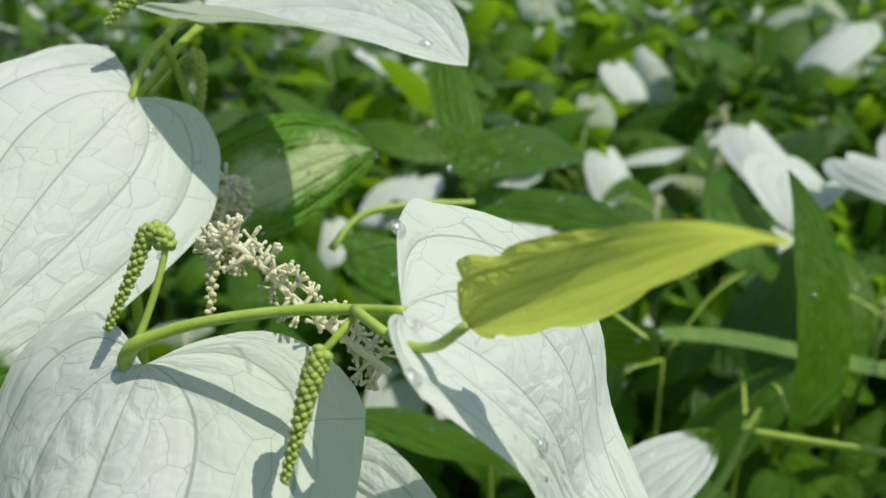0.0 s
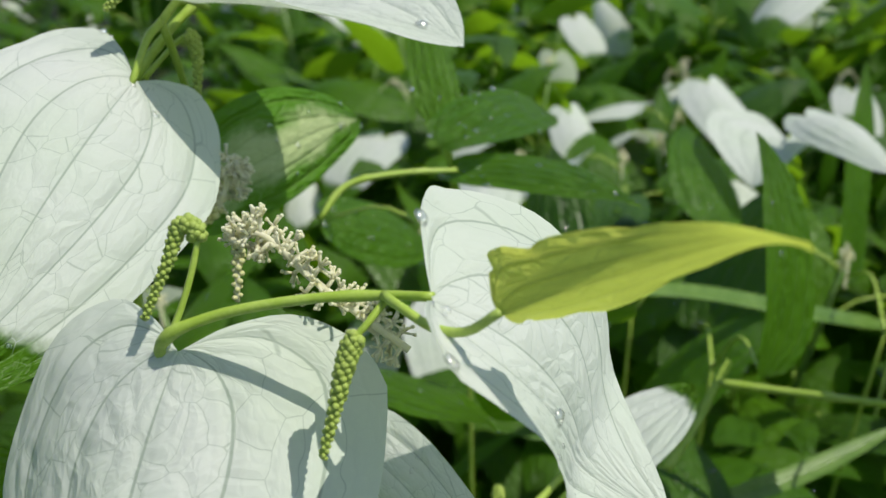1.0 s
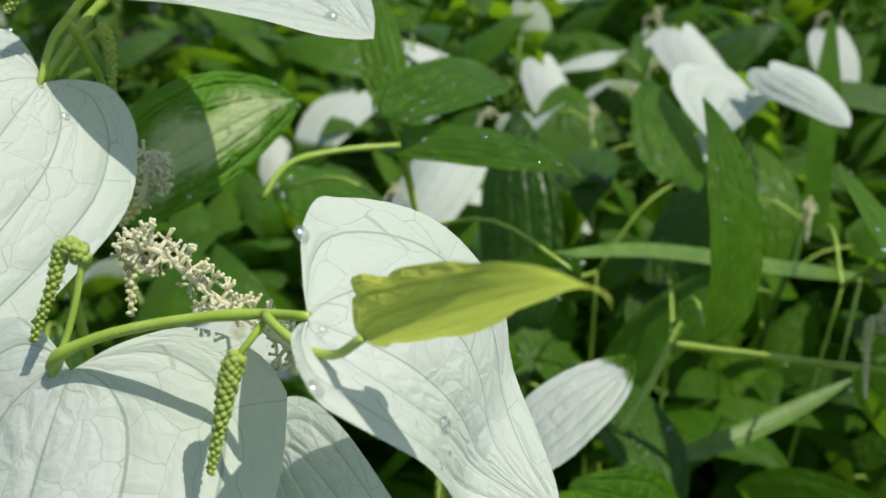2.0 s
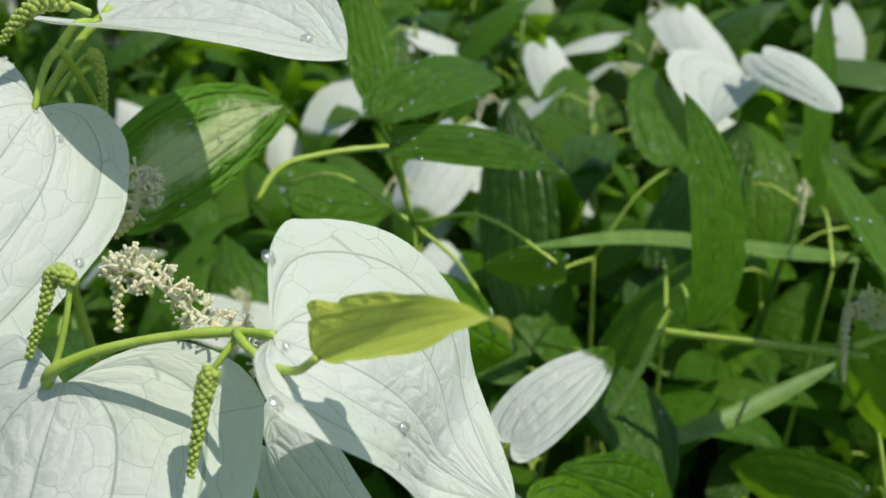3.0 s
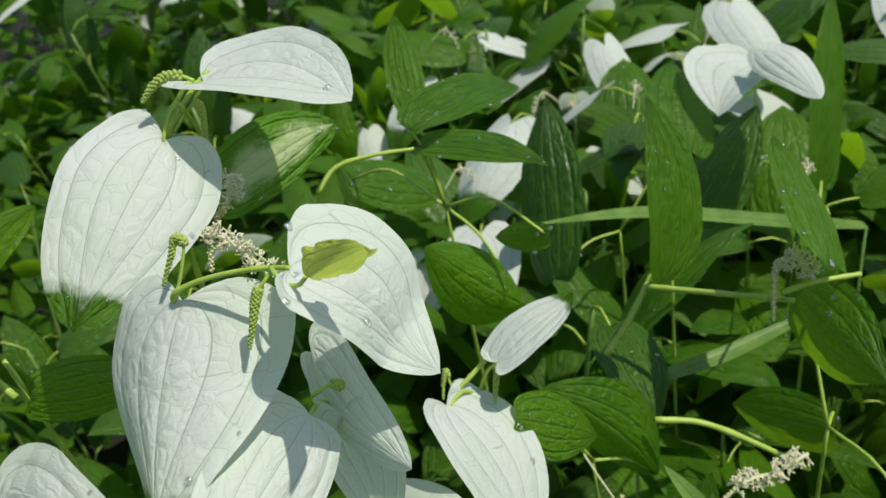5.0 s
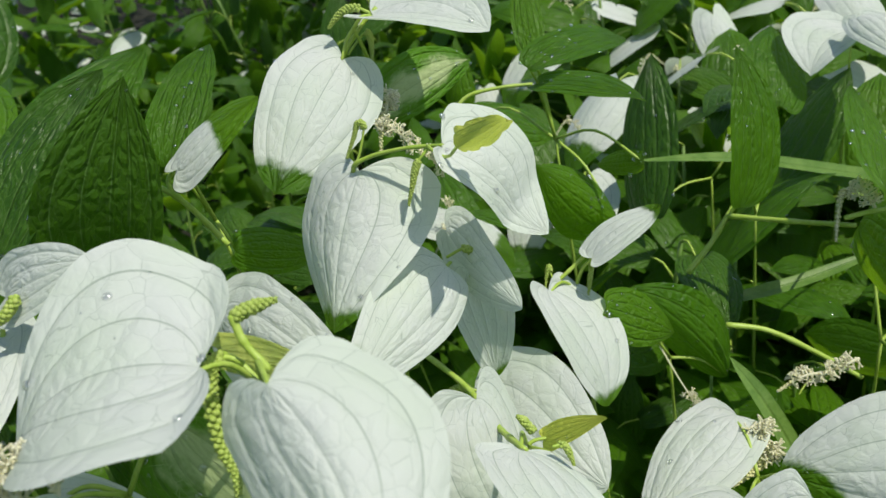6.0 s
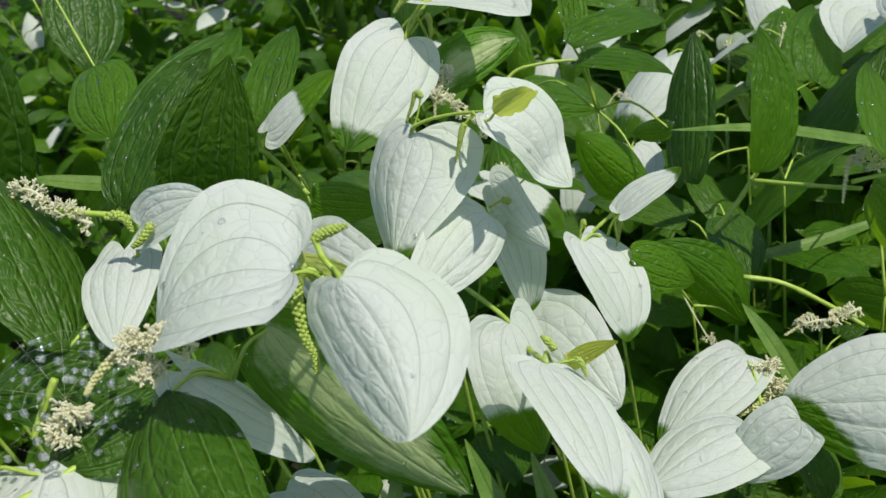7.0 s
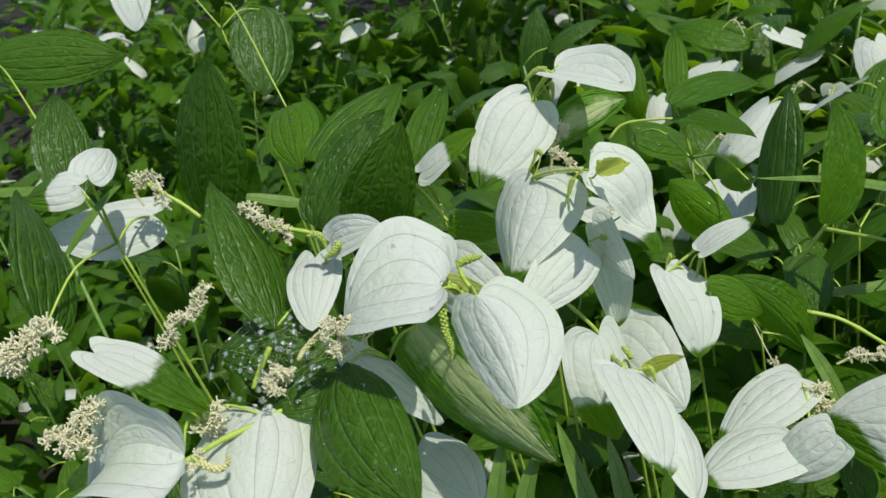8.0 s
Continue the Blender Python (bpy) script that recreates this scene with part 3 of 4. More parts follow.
plant = plant_at(-0.149, 0.148, "lizard's tail plant with glossy green leaves")
stem(plant, [(-0.149, 0.148, 0.000), (-0.159, 0.133, 0.371), (-0.169, 0.098, 0.674)], 0.0022, 0.0009)
leaf(plant, "g", (-0.134, 0.078, 0.678), (-0.097, 0.080, 0.763), (0.420, -0.893, -0.163), 0.049, arch=0.103, fold=-0.0583, sway=-0.0232, lobe=0.135, skew=-0.176, lift=0.0331, dark=True, node=(-0.169, 0.098, 0.674))
leaf(plant, "g", (-0.164, 0.049, 0.699), (-0.129, 0.116, 0.756), (0.019, -0.655, 0.756), 0.041, arch=0.0819, fold=0.0654, sway=-0.0189, lobe=0.0887, skew=-0.063, lift=0.0325, dark=True, drops=6, node=(-0.169, 0.098, 0.674))
leaf(plant, "g", (-0.210, 0.131, 0.706), (-0.174, 0.224, 0.734), (0.249, -0.367, 0.896), 0.051, arch=0.04, fold=0.22, node=(-0.169, 0.098, 0.674))

plant = plant_at(-0.252, 0.132, "lizard's tail plant with glossy green leaves")
stem(plant, [(-0.252, 0.132, 0.000), (-0.262, 0.117, 0.371), (-0.272, 0.082, 0.674)], 0.0022, 0.0009)
leaf(plant, "g", (-0.272, 0.070, 0.694), (-0.243, 0.086, 0.810), (0.222, -0.972, 0.081), 0.057, arch=0.0683, fold=0.317, sway=0.00841, lobe=0.119, skew=0.023, lift=0.0108, dark=True, drops=3, node=(-0.272, 0.082, 0.674))

plant = plant_at(-0.123, 0.064, "lizard's tail plant with white and green leaves")
stem(plant, [(-0.123, 0.064, 0.000), (-0.133, 0.049, 0.369), (-0.143, 0.014, 0.670)], 0.0022, 0.0009)
leaf(plant, "g", (-0.150, -0.032, 0.673), (-0.222, 0.027, 0.743), (0.775, 0.263, 0.575), 0.059, arch=0.0654, fold=0.308, sway=0.0153, lobe=0.0537, skew=0.0307, lift=0.00676, dark=True, drops=5, node=(-0.143, 0.014, 0.670))
leaf(plant, "w", (-0.131, 0.018, 0.707), (-0.089, 0.016, 0.723), (-0.285, -0.727, 0.625), 0.027, arch=0.0766, fold=-0.051, sway=0.0158, lobe=0.140, skew=-0.0158, lift=0.0349, node=(-0.143, 0.014, 0.670))
leaf(plant, "w", (-0.149, 0.021, 0.692), (-0.120, -0.037, 0.679), (0.135, -0.154, 0.979), 0.036, arch=0.0768, fold=0.135, sway=3.59e-07, lobe=0.182, skew=-0.0486, lift=-0.0511, drops=3, node=(-0.143, 0.014, 0.670))
spike(plant, [(-0.0673, -0.0492, 0.6931), (-0.0767, -0.0520, 0.6984), (-0.0846, -0.0557, 0.7012), (-0.0883, -0.0598, 0.7010), (-0.0941, -0.0662, 0.6985), (-0.0987, -0.0730, 0.6945), (-0.0999, -0.0778, 0.6918)], 0.0023, 0.60, 137, True, 0.02, 23, 1.1)
spike(plant, [(-0.0798, -0.0575, 0.6917), (-0.0839, -0.0611, 0.6885), (-0.0866, -0.0642, 0.6854)], 0.0021, 0.95, 45, True, 0.02, 24, 1.0)
spike(plant, [(-0.1171, 0.0095, 0.7136), (-0.1192, 0.0067, 0.7103), (-0.1224, 0.0037, 0.7073), (-0.1259, 0.0016, 0.7057)], 0.0022, 0.00, 50, False, 0.10, 25, 1.0)
spike(plant, [(-0.1375, 0.0057, 0.7185), (-0.1323, 0.0077, 0.7189), (-0.1283, 0.0075, 0.7164), (-0.1253, 0.0053, 0.7114)], 0.0022, 0.00, 50, False, 0.10, 26, 1.0)
spike(plant, [(-0.1646, 0.0251, 0.7044), (-0.1732, 0.0238, 0.7099), (-0.1838, 0.0239, 0.7193), (-0.1925, 0.0231, 0.7257), (-0.1996, 0.0169, 0.7224), (-0.2014, 0.0080, 0.7103)], 0.0022, 0.70, 112, True, 0.02, 27, 1.1)
spike(plant, [(-0.1786, -0.0444, 0.7114), (-0.1876, -0.0558, 0.7018), (-0.1976, -0.0666, 0.6939), (-0.2008, -0.0755, 0.6831)], 0.0022, 0.95, 100, True, 0.02, 29, 1.1)
stem(plant, [(-0.1784, 0.0231, 0.7135), (-0.1581, 0.0300, 0.7063), (-0.1411, 0.0354, 0.6997)], 0.0014, 0.0014)
leaf(plant, "g", (-0.1039, -0.0381, 0.6587), (-0.1361, -0.0799, 0.6520), (-0.2000, -0.6000, 0.8000), 0.052, dark=True, drops=16, arch=0.06, fold=0.25)
leaf(plant, "g", (-0.1195, -0.0249, 0.6690), (-0.1857, -0.0536, 0.6645), (-0.1000, -0.5000, 0.8500), 0.055, dark=True, drops=14, arch=0.06, fold=0.25)

plant = plant_at(-0.254, 0.031, "lizard's tail plant with white and green leaves")
stem(plant, [(-0.254, 0.031, 0.000), (-0.264, 0.016, 0.396), (-0.274, -0.019, 0.720)], 0.0022, 0.0009)
leaf(plant, "g", (-0.261, -0.101, 0.708), (-0.325, -0.035, 0.767), (0.805, 0.514, 0.297), 0.054, arch=0.0756, fold=0.138, sway=0.00981, lobe=0.0942, skew=0.03, lift=0.025, dark=True, node=(-0.274, -0.019, 0.720))
leaf(plant, "w", (-0.277, 0.020, 0.719), (-0.352, -0.011, 0.719), (0.187, -0.444, 0.876), 0.051, arch=0.0641, fold=0.384, sway=-0.0301, lobe=0.126, skew=-0.1, lift=0.0297, drops=6, node=(-0.274, -0.019, 0.720))
leaf(plant, "w", (-0.254, -0.035, 0.779), (-0.279, 0.008, 0.776), (0.511, 0.365, 0.778), 0.025, arch=0.07, fold=0.3, node=(-0.274, -0.019, 0.720))
leaf(plant, "h", (-0.304, -0.006, 0.755), (-0.353, -0.014, 0.747), (-0.046, -0.569, 0.821), 0.031, arch=0.07, fold=0.3, green=0.5, node=(-0.274, -0.019, 0.720))
spike(plant, [(-0.2428, 0.0010, 0.7358), (-0.2453, 0.0071, 0.7473), (-0.2526, 0.0094, 0.7572), (-0.2581, 0.0055, 0.7561), (-0.2603, -0.0005, 0.7487), (-0.2547, -0.0032, 0.7398)], 0.0022, 0.75, 100, True, 0.02, 28, 1.1)
spike(plant, [(-0.2209, -0.1188, 0.7294), (-0.2316, -0.1269, 0.7264), (-0.2408, -0.1360, 0.7205), (-0.2471, -0.1446, 0.7127)], 0.0028, 0.95, 112, True, 0.02, 33, 1.3)
stem(plant, [(-0.2573, 0.0049, 0.7544), (-0.2330, 0.0074, 0.7370), (-0.2207, 0.0077, 0.7267)], 0.0014, 0.0014)

plant = plant_at(-0.546, 0.232, "lizard's tail plant with glossy green leaves")
stem(plant, [(-0.546, 0.232, 0.000), (-0.556, 0.217, 0.389), (-0.566, 0.182, 0.707)], 0.0022, 0.0009)
leaf(plant, "g", (-0.460, 0.102, 0.688), (-0.500, 0.159, 0.759), (0.785, -0.185, 0.591), 0.052, arch=0.04, fold=0.22, dark=True, drops=8, node=(-0.566, 0.182, 0.707))
leaf(plant, "g", (-0.671, 0.238, 0.767), (-0.529, 0.284, 0.750), (0.313, -0.748, 0.585), 0.064, arch=0.04, fold=0.22, dark=True, node=(-0.566, 0.182, 0.707))

plant = plant_at(-0.537, 0.523, "lizard's tail plant with white and green leaves")
stem(plant, [(-0.537, 0.523, 0.000), (-0.547, 0.508, 0.396), (-0.557, 0.473, 0.719)], 0.0022, 0.0009)
leaf(plant, "g", (-0.530, 0.527, 0.727), (-0.501, 0.446, 0.637), (0.696, -0.411, 0.589), 0.082, arch=0.04, fold=0.22, dark=True, drops=10, node=(-0.557, 0.473, 0.719))
leaf(plant, "w", (-0.868, 0.661, 0.763), (-0.837, 0.606, 0.686), (0.706, -0.413, 0.575), 0.062, arch=0.07, fold=0.3, node=(-0.557, 0.473, 0.719))
leaf(plant, "g", (-0.274, 0.195, 0.727), (-0.230, 0.134, 0.700), (0.010, -0.399, 0.917), 0.048, arch=0.04, fold=0.22, node=(-0.557, 0.473, 0.719))

plant = plant_at(-0.006, 0.041, "lizard's tail plant with white and green leaves")
stem(plant, [(-0.006, 0.041, 0.000), (-0.016, 0.026, 0.379), (-0.026, -0.009, 0.689)], 0.0022, 0.0009)
leaf(plant, "w", (-0.0308, -0.0294, 0.7139), (-0.0911, -0.0460, 0.6953), (-0.244, -0.183, 0.952), 0.0926, arch=0.148, fold=-0.168, curl=0.140, sway=0.059, lobe=0.135, skew=0.084, lift=-0.003, asym=0.058, twist=0.299, drops=9, node=(-0.026, -0.009, 0.689))
leaf(plant, "w", (-0.0011, -0.0472, 0.7230), (0.0324, -0.0907, 0.6921), (0.012, -0.574, 0.819), 0.0506, arch=0.005, fold=0.677, curl=-0.115, sway=-0.093, lobe=0.144, skew=-0.050, lift=-0.008, asym=0.054, twist=0.310, drops=2, node=(-0.026, -0.009, 0.689))
leaf(plant, "y", (-0.041, -0.003, 0.699), (-0.022, 0.040, 0.649), (0.834, 0.226, 0.503), 0.017, arch=0.04, fold=0.22, node=(-0.026, -0.009, 0.689))
spike(plant, [(-0.0284, -0.0115, 0.7005), (-0.0338, -0.0117, 0.7031), (-0.0379, -0.0142, 0.7014), (-0.0384, -0.0188, 0.6942), (-0.0362, -0.0259, 0.6818), (-0.0318, -0.0299, 0.6731), (-0.0311, -0.0332, 0.6673)], 0.0022, 0.00, 137, False, 0.20, 21, 1.0, near=True)
spike(plant, [(-0.0294, -0.0091, 0.7148), (-0.0258, -0.0067, 0.7165), (-0.0213, -0.0047, 0.7173), (-0.0165, -0.0028, 0.7177)], 0.0020, 0.00, 56, False, 0.10, 22, 1.0, near=True)
stem(plant, [(-0.0294, -0.0081, 0.7163), (-0.0260, -0.0117, 0.7087), (-0.0190, -0.0146, 0.7004)], 0.0014, 0.0012)

plant = plant_at(-0.079, 0.154, "lizard's tail plant with white and green leaves")
stem(plant, [(-0.079, 0.154, 0.000), (-0.089, 0.139, 0.342), (-0.099, 0.104, 0.623)], 0.0022, 0.0009)
leaf(plant, "w", (-0.099, 0.092, 0.643), (-0.026, 0.050, 0.644), (-0.419, -0.702, 0.576), 0.051, arch=0.0699, fold=0.312, sway=0.00188, lobe=0.131, skew=-0.00111, lift=-0.0149, drops=6, node=(-0.099, 0.104, 0.623))

plant = plant_at(-0.067, 0.035, "lizard's tail plant with white and green leaves")
stem(plant, [(-0.067, 0.035, 0.000), (-0.077, 0.020, 0.355), (-0.087, -0.015, 0.645)], 0.0022, 0.0009)
leaf(plant, "g", (-0.069, -0.003, 0.666), (0.009, 0.000, 0.562), (0.118, -0.991, 0.058), 0.065, arch=0.064, fold=0.298, sway=0.00944, lobe=0.108, skew=0.0441, lift=0.0511, green=0.45, fleck=0.5, drops=22, node=(-0.087, -0.015, 0.645))
leaf(plant, "g", (-0.094, -0.047, 0.667), (-0.014, -0.124, 0.648), (0.068, -0.167, 0.984), 0.055, arch=0.0651, fold=0.461, sway=0.0508, lobe=0.065, skew=0.138, lift=-0.0644, dark=True, drops=34, node=(-0.087, -0.015, 0.645))
leaf(plant, "w", (-0.097, -0.031, 0.663), (-0.057, -0.018, 0.601), (0.731, 0.390, 0.559), 0.046, arch=0.07, fold=0.3, node=(-0.087, -0.015, 0.645))

plant = plant_at(-0.062, 0.047, "lizard's tail plant with white and green leaves")
stem(plant, [(-0.062, 0.047, 0.000), (-0.072, 0.032, 0.304), (-0.082, -0.003, 0.553)], 0.0022, 0.0009)
leaf(plant, "w", (-0.082, -0.015, 0.573), (-0.016, -0.065, 0.587), (-0.188, 0.023, 0.982), 0.048, arch=0.07, fold=0.3, node=(-0.082, -0.003, 0.553))

plant = plant_at(-0.165, -0.034, "lizard's tail plant with white and green leaves")
stem(plant, [(-0.165, -0.034, 0.000), (-0.175, -0.049, 0.351), (-0.185, -0.084, 0.638)], 0.0022, 0.0009)
leaf(plant, "w", (-0.1335, -0.0833, 0.6542), (-0.0938, -0.1593, 0.6304), (0.171, -0.212, 0.962), 0.0763, arch=0.071, fold=0.456, curl=0.000, sway=0.006, lobe=0.136, skew=0.224, lift=-0.011, asym=0.051, twist=0.343, drops=4, node=(-0.185, -0.084, 0.638))
leaf(plant, "h", (-0.2289, -0.0998, 0.6957), (-0.1506, -0.1043, 0.6654), (0.355, -0.096, 0.930), 0.0298, arch=0.072, fold=-0.029, curl=-0.119, sway=-0.006, lobe=0.120, skew=-0.047, lift=0.001, asym=0.012, twist=-0.263, green=0.5, node=(-0.185, -0.084, 0.638))
leaf(plant, "w", (-0.1447, -0.1347, 0.6662), (-0.2204, -0.1439, 0.6263), (-0.296, -0.641, 0.708), 0.0575, arch=0.122, fold=-0.706, curl=-0.137, sway=0.185, lobe=0.126, skew=-0.082, lift=0.012, asym=-0.045, twist=-0.294, node=(-0.185, -0.084, 0.638))
spike(plant, [(-0.1275, -0.0633, 0.6722), (-0.1286, -0.0677, 0.6664), (-0.1298, -0.0732, 0.6589)], 0.0026, 0.95, 62, True, 0.02, 30, 1.2)
spike(plant, [(-0.1489, -0.0943, 0.6635), (-0.1551, -0.1010, 0.6585), (-0.1604, -0.1081, 0.6523)], 0.0026, 0.95, 62, True, 0.02, 31, 1.2)
spike(plant, [(-0.1372, -0.1367, 0.6694), (-0.1325, -0.1366, 0.6655), (-0.1257, -0.1352, 0.6616), (-0.1205, -0.1321, 0.6618), (-0.1195, -0.1285, 0.6666)], 0.0022, 0.20, 75, True, 0.05, 32, 1.1)
spike(plant, [(-0.1977, -0.1314, 0.6899), (-0.2042, -0.1384, 0.6847), (-0.2148, -0.1481, 0.6791), (-0.2214, -0.1535, 0.6765)], 0.0024, 0.95, 87, True, 0.02, 34, 1.2)
spike(plant, [(-0.1991, -0.1454, 0.6695), (-0.2061, -0.1477, 0.6722), (-0.2144, -0.1513, 0.6738)], 0.0024, 0.95, 50, True, 0.02, 35, 1.2)
stem(plant, [(-0.1152, -0.0568, 0.6510), (-0.1279, -0.0837, 0.6512), (-0.1408, -0.1083, 0.6552), (-0.1469, -0.1291, 0.6590), (-0.1545, -0.1510, 0.6625)], 0.0017, 0.0015)
stem(plant, [(-0.1399, -0.0539, 0.6770), (-0.1440, -0.0621, 0.6680), (-0.1475, -0.0706, 0.6580)], 0.0016, 0.0015)

plant = plant_at(0.053, 0.146, "lizard's tail plant with white and green leaves")
stem(plant, [(0.053, 0.146, 0.000), (0.043, 0.131, 0.309), (0.033, 0.096, 0.563)], 0.0022, 0.0009)
leaf(plant, "w", (0.039, 0.052, 0.604), (0.082, -0.030, 0.598), (0.526, 0.215, 0.823), 0.051, arch=0.0494, fold=0.0697, sway=-0.0241, lobe=0.030, skew=0, lift=-0.0151, green=0.08, drops=2, node=(0.033, 0.096, 0.563))
leaf(plant, "w", (0.066, 0.051, 0.577), (0.095, -0.013, 0.565), (0.653, 0.147, 0.743), 0.044, arch=0.07, fold=0.3, lobe=0.030, node=(0.033, 0.096, 0.563))
leaf(plant, "w", (-0.004, 0.155, 0.544), (0.070, 0.094, 0.538), (-0.373, -0.529, 0.762), 0.076, arch=0.0775, fold=0.19, sway=-0.00705, lobe=0.082, skew=-0.049, lift=-0.0769, node=(0.033, 0.096, 0.563))
leaf(plant, "h", (0.016, 0.083, 0.603), (0.031, 0.058, 0.534), (0.764, -0.535, 0.360), 0.054, arch=0.0658, fold=0.378, sway=0.0164, lobe=0.134, skew=0.0624, lift=0.00089, green=0.38, node=(0.033, 0.096, 0.563))
leaf(plant, "y", (0.041, 0.100, 0.564), (0.072, 0.086, 0.591), (-0.697, -0.459, 0.551), 0.014, arch=0.04, fold=0.22, node=(0.033, 0.096, 0.563))
spike(plant, [(0.0041, 0.1388, 0.5595), (-0.0049, 0.1379, 0.5629), (-0.0125, 0.1345, 0.5615), (-0.0187, 0.1302, 0.5581)], 0.0022, 0.00, 68, False, 0.20, 18, 1.0)
spike(plant, [(0.0428, 0.0653, 0.6009), (0.0392, 0.0669, 0.6054), (0.0361, 0.0675, 0.6081)], 0.0020, 0.00, 50, False, 0.05, 19, 1.0)
spike(plant, [(0.0512, 0.0564, 0.6018), (0.0559, 0.0578, 0.6014), (0.0582, 0.0561, 0.5975), (0.0595, 0.0542, 0.5937)], 0.0016, 0.00, 50, False, 0.20, 20, 1.0)
stem(plant, [(-0.0297, 0.1514, 0.5783), (0.0025, 0.1181, 0.5806), (0.0232, 0.0836, 0.5874), (0.0405, 0.0533, 0.6026)], 0.0016, 0.0014)

plant = plant_at(0.022, 0.203, "lizard's tail plant with white and green leaves")
stem(plant, [(0.022, 0.203, 0.000), (0.012, 0.188, 0.342), (0.002, 0.153, 0.622)], 0.0022, 0.0009)
leaf(plant, "w", (0.010, 0.134, 0.637), (0.014, 0.137, 0.570), (-0.040, 0.998, 0.052), 0.031, arch=0.0728, fold=0.229, sway=0.00575, lobe=0.136, skew=0.0595, lift=0.0111, green=0.05, node=(0.002, 0.153, 0.622))
middle_leaf = leaf(plant, "w", (0.002, 0.123, 0.648), (-0.024, 0.047, 0.639), (0.653, -0.310, 0.691), 0.040, arch=0.0777, fold=0.211, sway=0.00917, lobe=0.030, skew=0.0249, lift=-0.021, green=0.12, node=(0.002, 0.153, 0.622))
cam.data.dof.focus_object = middle_leaf
leaf(plant, "w", (-0.007, 0.167, 0.642), (0.037, 0.108, 0.634), (-0.650, -0.553, 0.520), 0.031, arch=0.07, fold=0.3, node=(0.002, 0.153, 0.622))
spike(plant, [(-0.0015, 0.1383, 0.6432), (0.0071, 0.1416, 0.6458), (0.0124, 0.1404, 0.6419), (0.0114, 0.1369, 0.6364)], 0.0018, 0.00, 62, False, 0.30, 14, 1.0, near=True)
spike(plant, [(0.0045, 0.1326, 0.6315), (-0.0021, 0.1318, 0.6324), (-0.0093, 0.1307, 0.6329), (-0.0150, 0.1305, 0.6345)], 0.0018, 0.00, 62, False, 0.05, 15, 1.0)

plant = plant_at(0.070, 0.274, "lizard's tail plant with white and green leaves")
stem(plant, [(0.070, 0.274, 0.000), (0.060, 0.259, 0.311), (0.050, 0.224, 0.566)], 0.0022, 0.0009)
leaf(plant, "w", (0.0370, 0.1998, 0.5815), (0.0691, 0.1631, 0.5289), (0.786, -0.167, 0.596), 0.0646, arch=0.101, fold=-0.114, curl=0.057, sway=-0.005, lobe=0.104, skew=-0.033, lift=-0.003, asym=-0.027, twist=-0.467, green=0.05, drops=3, node=(0.050, 0.224, 0.566))
leaf(plant, "w", (0.0617, 0.2153, 0.5918), (0.1011, 0.2360, 0.6099), (-0.302, -0.233, 0.924), 0.0277, arch=0.088, fold=-0.094, curl=-0.158, sway=0.027, lobe=0.076, skew=-0.067, lift=0.007, asym=-0.012, twist=-0.248, green=0.12, node=(0.050, 0.224, 0.566))
spike(plant, [(0.0595, 0.2252, 0.5855), (0.0601, 0.2225, 0.5807), (0.0590, 0.2182, 0.5738), (0.0580, 0.2142, 0.5673)], 0.0017, 0.00, 56, False, 0.15, 16, 1.0)
spike(plant, [(0.0396, 0.2217, 0.5664), (0.0361, 0.2260, 0.5749), (0.0351, 0.2283, 0.5790), (0.0336, 0.2257, 0.5752), (0.0325, 0.2208, 0.5673)], 0.0017, 0.00, 50, False, 0.30, 17, 1.0)
stem(plant, [(0.0566, 0.2256, 0.5872), (0.0471, 0.2198, 0.5806), (0.0376, 0.2140, 0.5741)], 0.0012, 0.0012)

plant = plant_at(0.167, 0.206, "lizard's tail plant with white and green leaves")
stem(plant, [(0.167, 0.206, 0.000), (0.157, 0.191, 0.265), (0.147, 0.156, 0.483)], 0.0022, 0.0009)
leaf(plant, "w", (0.139, 0.191, 0.497), (0.086, 0.130, 0.472), (-0.188, -0.234, 0.954), 0.052, arch=0.0731, fold=0.163, sway=-0.0104, lobe=0.043, skew=0.0152, lift=0.0184, green=0.1, drops=4, node=(0.147, 0.156, 0.483))
leaf(plant, "w", (0.138, 0.127, 0.495), (0.080, 0.079, 0.485), (-0.110, -0.077, 0.991), 0.059, arch=0.0757, fold=0.269, sway=0.00877, lobe=0.036, skew=0.0139, lift=-0.0318, green=0.07, node=(0.147, 0.156, 0.483))
leaf(plant, "w", (0.165, 0.114, 0.515), (0.126, 0.106, 0.473), (-0.389, -0.780, 0.490), 0.039, arch=0.07, fold=0.3, green=0.12, lobe=0.030, node=(0.147, 0.156, 0.483))
spike(plant, [(0.1476, 0.1828, 0.4990), (0.1540, 0.1797, 0.4887), (0.1509, 0.1713, 0.4785), (0.1340, 0.1585, 0.4736)], 0.0030, 0.60, 137, True, 0.02, 37, 1.2)

plant = plant_at(0.248, 0.299, "lizard's tail plant with white and green leaves")
stem(plant, [(0.248, 0.299, 0.000), (0.238, 0.284, 0.278), (0.228, 0.249, 0.505)], 0.0022, 0.0009)
leaf(plant, "w", (0.240, 0.140, 0.512), (0.157, 0.153, 0.489), (-0.100, -0.700, 0.700), 0.078, arch=0.08, fold=0.3, sway=0, lobe=0.120, skew=0, lift=0, green=0.24, drops=6, side=-0.6, node=(0.228, 0.249, 0.505))
leaf(plant, "g", (0.221, 0.295, 0.562), (0.240, 0.218, 0.560), (-0.914, -0.223, 0.340), 0.048, arch=0.04, fold=0.22, drops=12, node=(0.228, 0.249, 0.505))
